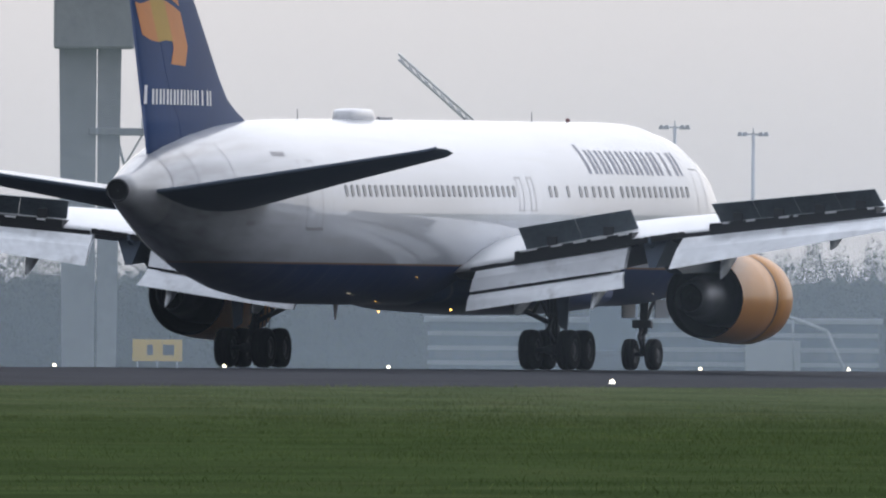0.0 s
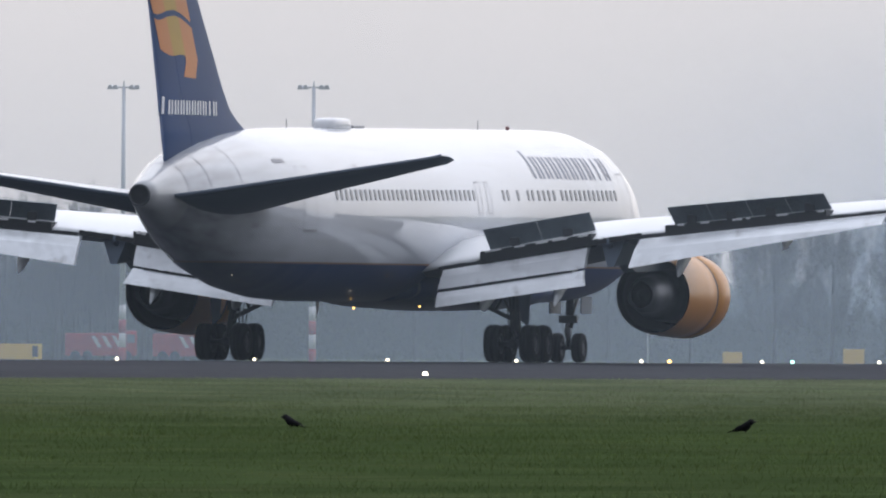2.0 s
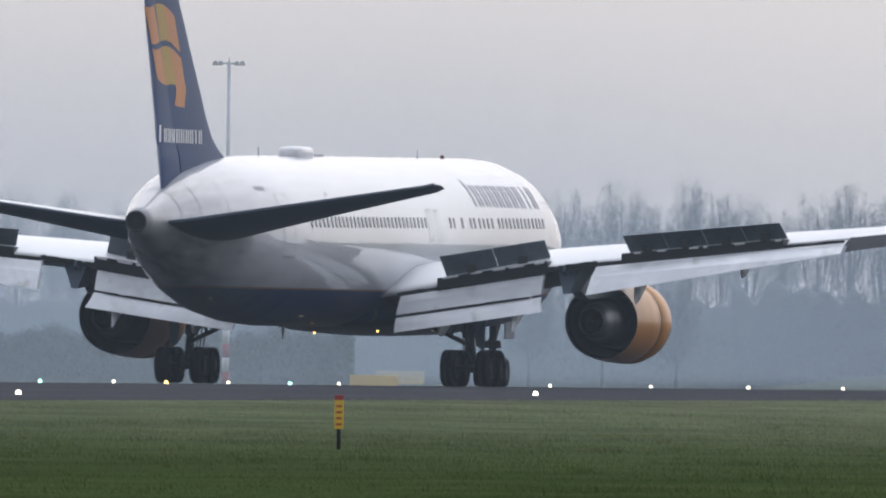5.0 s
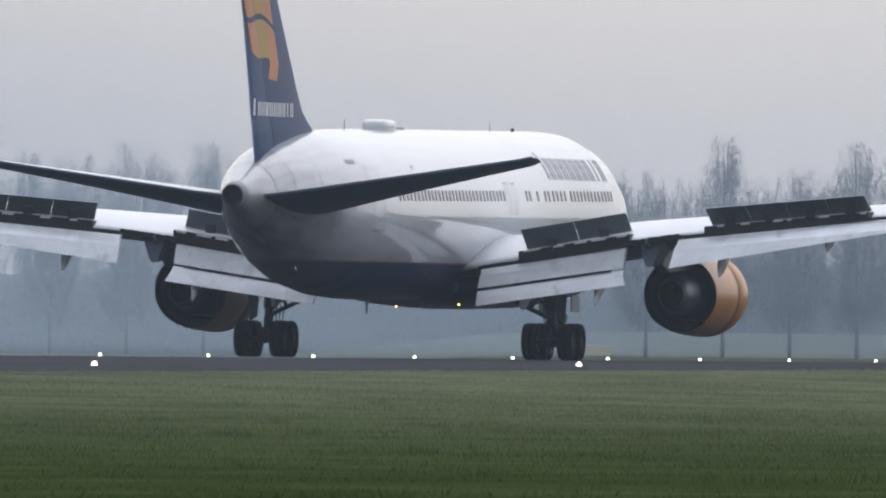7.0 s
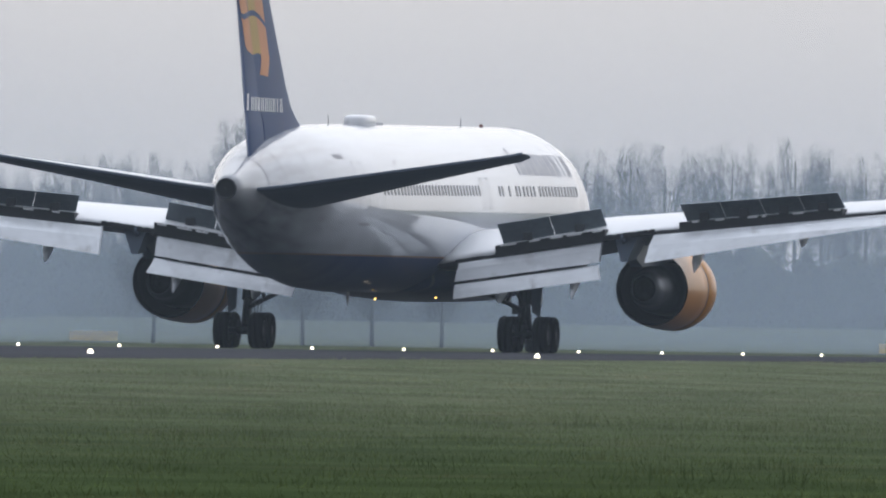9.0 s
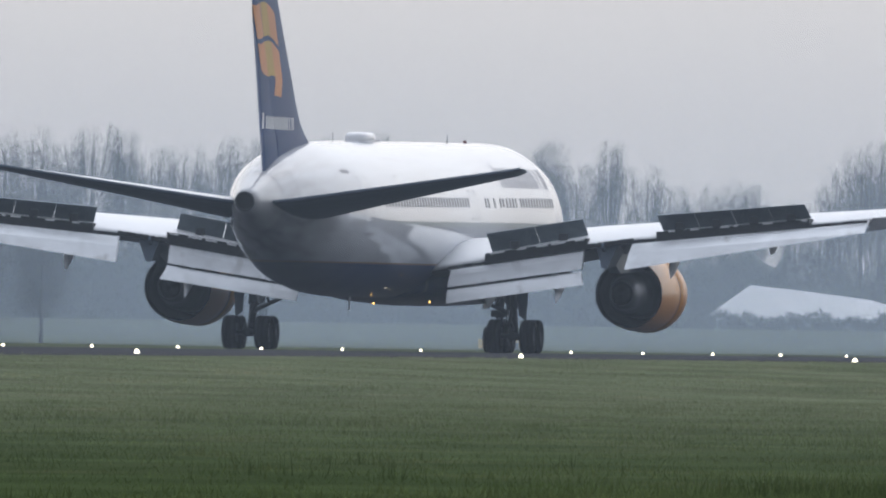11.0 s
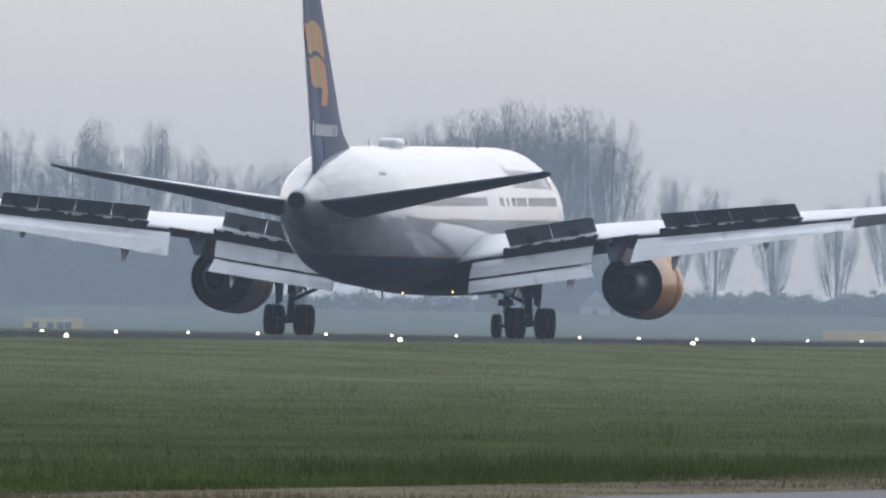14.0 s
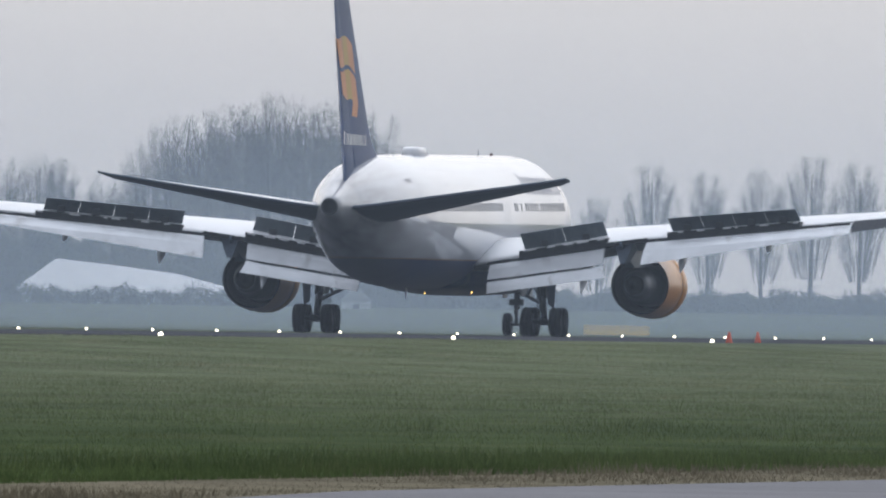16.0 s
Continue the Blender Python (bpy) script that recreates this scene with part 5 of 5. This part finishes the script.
shed = thing("farm_shed", "long white farm shed behind a hedge", "shed", "", pose(*bearing(9.53, 2385), 1.4, 0, 0, 9.5))
b = bmesh.new()
box(b, -9.0, 9.0, 0, 10, 0.0, 1.3)
part("wall", b, WHITEPAINT, shed)
b = bmesh.new()
loft(b, [[(x, -0.4, 1.25), (x, 5.0, ridge), (x, 10.4, 1.25), (x, 5.0, ridge - 0.2)] for x, ridge in ((-9.3, 1.6), (-6.0, 4.0), (-1.0, 3.5), (4.0, 2.9), (9.3, 1.6))], smooth=False)
part("roof", solid(b), WHITEPAINT, shed)
for k in range(5):
    b = bmesh.new()
    box(b, -8.0 + 3.6 * k, -6.4 + 3.6 * k, -0.06, 0.05, 0.4, 1.0, 0.02)
    part("window", b, GLASS, shed)
hut = thing("field_hut", "small white gabled field hut on grass", "hut", "", pose(*bearing(9.07, 2300), 0.8, 0, 0, 9))
b = bmesh.new()
box(b, -1.2, 1.2, 0, 2, 0, 1.3)
part("wall", b, WHITEPAINT, hut)
b = bmesh.new()
loft(b, [[(-1.35, y, 1.3), (1.35, y, 1.3), (0, y, 2.7)] for y in (-0.1, 2.1)], smooth=False)
part("roof", solid(b), PALEWALL, hut)
b = bmesh.new()
box(b, -0.25, 0.25, -0.04, 0.02, 0.3, 1.1)
part("window", b, GLASS, hut)

sock = thing("windsock", "red and white striped windsock hanging from pole", "windsock", "", pose(-162.0, 1256.1, -0.45))
b = bmesh.new()
tube(b, (0, 0, 0), (0, 0, 3.4), 0.05, 0.04, 8)
part("pole", b, WHITEPAINT, sock)
for k in range(5):
    b = bmesh.new()
    p, d = Vector((0.0, 0, 3.5)), Vector((1.2, 0, -1.45)) / 5
    tube(b, p + d * k, p + d * (k + 1), 0.32 - 0.035 * k, 0.32 - 0.035 * (k + 1), 12)
    part("sleeve_band", b, (REDPAINT, WHITEPAINT)[k % 2], sock)

for x, y in ((35.4, 974.0), (31.9, 1005.0)):
    c = thing("traffic_cone", "small orange traffic cone standing by runway edge", "traffic cone", "cones", pose(x, y, shoulder(y) * 1.05))
    b = bmesh.new()
    revolve(b, [(0.03, 0.13), (0.4, 0.035), (0.42, 0.005)], "z", n=14)
    part("cone_body", solid(b), CONE, c)
    b = bmesh.new()
    box(b, -0.18, 0.18, -0.18, 0.18, 0, 0.035, 0.01)
    part("base", b, BLACK, c)

post = thing("marker_post", "dark post with a yellow and red board in grass", "marker post", "", pose(99.5, 330.0, -0.85, 0, 0, 14))
b = bmesh.new()
tube(b, (0, 0, 0), (0, 0, 0.86), 0.035, 0.035, 8)
part("pole", b, STEEL, post)
b = bmesh.new()
box(b, -0.075, 0.075, -0.06, -0.03, 0.34, 0.82, 0.008)
board = part("board", b, YELLOW, post)
b = bmesh.new()
box(b, -0.076, 0.076, -0.062, -0.028, 0.82, 0.9, 0.005)
part("red_cap", b, REDPAINT, post)
for k in range(4):
    b = bmesh.new()
    box(b, -0.05, 0.05, -0.064, -0.058, 0.4 + 0.1 * k, 0.435 + 0.1 * k)
    part("marking_bar", b, REDPAINT, board)


# ---- birds ----
def ellipsoid(bm, c, r, turn=0.0, n=12):
    m = Matrix.Translation(c) @ Matrix.Rotation(turn, 4, "Y") @ Matrix.Diagonal((*r, 1))
    bmesh.ops.create_uvsphere(bm, u_segments=n, v_segments=8, radius=1, matrix=m)
    for f in bm.faces:
        f.smooth = True


def crow(m, label, flying=False):
    c = thing("crow", label, "bird", "crows", m)
    b = bmesh.new()
    loft(b, [[(x, w * math.cos(a), z + h * math.sin(a)) for a in (k * math.tau / 12 for k in range(12))] for x, z, w, h in
             ((-0.17, 0.1, 0.012, 0.01), (-0.13, 0.11, 0.03, 0.025), (-0.07, 0.125, 0.05, 0.045), (0.0, 0.14, 0.075, 0.075), (0.045, 0.162, 0.075, 0.078), (0.08, 0.185, 0.06, 0.064), (0.1, 0.2, 0.04, 0.045))])
    part("body", solid(b), FEATHER, c)
    b = bmesh.new()
    ellipsoid(b, (0.1, 0, 0.215 if not flying else 0.2), (0.056, 0.044, 0.048), radians(-15))
    head = part("head", b, FEATHER, c)
    b = bmesh.new()
    revolve(b, [(0.0, 0.015), (0.03, 0.012), (0.06, 0.003)], "x", (0.14, 0, 0.218 if not flying else 0.2), 8)
    part("beak", solid(b), BLACK, head)
    b = bmesh.new()
    loft(b, [[(-0.1, -0.03, 0.125), (-0.1, 0.03, 0.125), (-0.1, 0.03, 0.1), (-0.1, -0.03, 0.1)], [(-0.29, -0.035, 0.055), (-0.29, 0.035, 0.055), (-0.29, 0.035, 0.043), (-0.29, -0.035, 0.043)]], smooth=False)
    part("tail", solid(b), FEATHER, c)
    for s in (1, -1):
        if flying:
            b = bmesh.new()
            loft(b, [[(x0, s * y, z), (x1, s * y, z), (x1, s * y, z + t), (x0, s * y, z + t)] for x0, x1, y, z, t in
                     ((-0.1, 0.08, 0.03, 0.16, 0.03), (-0.12, 0.1, 0.16, 0.24, 0.02), (-0.15, 0.06, 0.3, 0.25, 0.015), (-0.2, -0.08, 0.45, 0.18, 0.008))], smooth=False)
            part("wing", solid(b), FEATHER, c)
        else:
            b = bmesh.new()
            ellipsoid(b, (-0.05, s * 0.045, 0.128), (0.15, 0.02, 0.042), radians(-20))
            part("wing", b, FEATHER, c)
            b = bmesh.new()
            tube(b, (0.01, s * 0.025, 0.0), (0.0, s * 0.025, 0.11), 0.007, 0.01, 6)
            part("leg", b, BLACK, c)
    return c


slid_crow = crow(pose(116.2, 217.4, -0.9, 0, 0, 165), "black crow standing in short grass, slid to fit the view")
slid_crow_b = crow(pose(123.4, 208.1, -0.9, 0, 0, -10), "second black crow standing in short grass, slid to fit the view")
flyer = crow(pose(170, 3, 0), "black crow flying low with raised wings", True)


# ---- see-through standing sheets added to paint in haze ----
def haze_sheet(name, a0, a1, dist, top, thick, label, uneven=0.3, fade=1.0, clear=-0.2, tone=(0.69, 0.82, 0.99)):
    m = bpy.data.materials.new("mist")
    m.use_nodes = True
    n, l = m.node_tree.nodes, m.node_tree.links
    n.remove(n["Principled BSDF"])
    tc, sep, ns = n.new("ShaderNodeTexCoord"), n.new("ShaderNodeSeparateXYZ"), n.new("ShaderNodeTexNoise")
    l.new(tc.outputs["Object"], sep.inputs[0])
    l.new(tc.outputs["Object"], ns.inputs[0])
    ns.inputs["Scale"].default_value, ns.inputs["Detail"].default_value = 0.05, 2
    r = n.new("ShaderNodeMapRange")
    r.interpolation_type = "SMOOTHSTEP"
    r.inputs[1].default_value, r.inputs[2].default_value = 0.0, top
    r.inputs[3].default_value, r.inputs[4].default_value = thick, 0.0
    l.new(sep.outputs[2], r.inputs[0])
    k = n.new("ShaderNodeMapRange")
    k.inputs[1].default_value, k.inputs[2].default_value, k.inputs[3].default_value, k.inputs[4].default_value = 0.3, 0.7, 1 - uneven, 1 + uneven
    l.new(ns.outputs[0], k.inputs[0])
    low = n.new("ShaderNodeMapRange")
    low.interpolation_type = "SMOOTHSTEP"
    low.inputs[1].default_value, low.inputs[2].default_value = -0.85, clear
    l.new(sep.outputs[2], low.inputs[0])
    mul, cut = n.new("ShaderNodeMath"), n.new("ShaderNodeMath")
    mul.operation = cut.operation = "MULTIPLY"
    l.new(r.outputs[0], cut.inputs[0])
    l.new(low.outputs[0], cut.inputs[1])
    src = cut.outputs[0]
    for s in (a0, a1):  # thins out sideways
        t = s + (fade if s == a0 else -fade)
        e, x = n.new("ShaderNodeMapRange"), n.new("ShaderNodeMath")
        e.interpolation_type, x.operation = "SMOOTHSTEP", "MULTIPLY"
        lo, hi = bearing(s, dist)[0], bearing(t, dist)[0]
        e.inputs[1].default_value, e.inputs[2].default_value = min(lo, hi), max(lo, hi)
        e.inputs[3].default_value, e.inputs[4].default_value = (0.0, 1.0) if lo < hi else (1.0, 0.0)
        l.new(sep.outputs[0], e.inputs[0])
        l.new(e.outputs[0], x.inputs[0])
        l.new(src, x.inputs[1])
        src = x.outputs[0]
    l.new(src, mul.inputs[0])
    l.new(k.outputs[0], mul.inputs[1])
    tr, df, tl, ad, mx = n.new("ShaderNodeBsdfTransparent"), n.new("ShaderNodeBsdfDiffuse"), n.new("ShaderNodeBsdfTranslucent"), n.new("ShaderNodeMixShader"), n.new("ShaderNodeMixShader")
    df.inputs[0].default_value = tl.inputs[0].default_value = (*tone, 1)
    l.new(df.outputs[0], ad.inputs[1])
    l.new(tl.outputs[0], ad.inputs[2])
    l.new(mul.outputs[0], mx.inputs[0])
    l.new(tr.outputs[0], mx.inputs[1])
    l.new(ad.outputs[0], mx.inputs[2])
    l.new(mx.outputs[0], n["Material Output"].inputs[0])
    b = bmesh.new()
    rr = []
    for i in range(33):
        x, y = bearing(a0 + (a1 - a0) * i / 32, dist)
        rr.append([b.verts.new((x, y, z)) for z in (-1.0, max(top, 0.03 * dist))])
    for p, q in zip(rr, rr[1:]):
        b.faces.new((p[0], q[0], q[1], p[1])).smooth = True
    tagged(part(name, b, m), label, "mist", kind="structure")


# the two nearer sheets are added to pale dark tones like haze
haze_sheet("mist", -4.0, 23.0, 190, 60.0, 0.065, "see-through sheet added as haze over the airfield", 0.0, 9.5, 0.5)
haze_sheet("mist", 3.0, 12.5, 930, 40.0, 0.04, "see-through sheet added as haze over the airfield", 0.0)
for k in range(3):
    haze_sheet("mist", 3.5, 15.4, 1655 + 8 * k, 29.0, 0.22, "see-through sheet added as haze over the far field", 0.06, 1.0, 0.6, (0.67, 0.81, 0.99))
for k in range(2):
    haze_sheet("mist", 11.5, 22.0, 1010 + 8 * k, 24.0, 0.22, "see-through sheet added as haze over the far field", 0.12, 2.0, -0.2, (0.61, 0.74, 0.91))


# ---- motions ----
def motions():
    walk(airliner, [(t, pose(0, y, 0)) for t, y in ROLL])
    walk(rudder, [(t, Matrix.Translation(HINGE) @ Matrix.Rotation(radians(a), 4, HINGE_LINE)) for t, a in ((0.0, 0.5), (3.3, 1.0), (4.0, 4.5), (5.0, 4.5), (6.5, 2.5), (7.3, 4.5), (9.2, 4.5), (11.0, 3.5), (13.0, 4.0), (14.4, 5.5), (16.0, 4.5))])
    # the two standing crows are slid to keep their place in the camera's view
    walk(slid_crow, [(t, pose(x, 217.4, -0.9, 0, 0, 165)) for t, x in ((0.0, 118.6), (0.5, 117.7), (1.0, 116.8), (1.5, 115.65), (2.0, 114.73), (2.5, 114.0), (3.0, 113.3), (4.0, 112.6), (16.0, 112.6))])
    walk(slid_crow_b, [(t, pose(x, 208.1, -0.9, 0, 0, -10)) for t, x in ((0.0, 126.0), (1.5, 125.3), (2.0, 124.77), (2.5, 123.9), (3.0, 123.34), (3.5, 122.57), (4.0, 122.13), (4.5, 121.9), (16.0, 121.9))])
    walk(flyer, [(t, pose(186.5 + 8.0 * (t - 4.2), -41.0 + 2.0 * (t - 4.2), -0.1, 0, -10, 14)) for t in (0.0, 2.0, 4.0, 4.2, 5.0, 8.0, 16.0)])


motions()
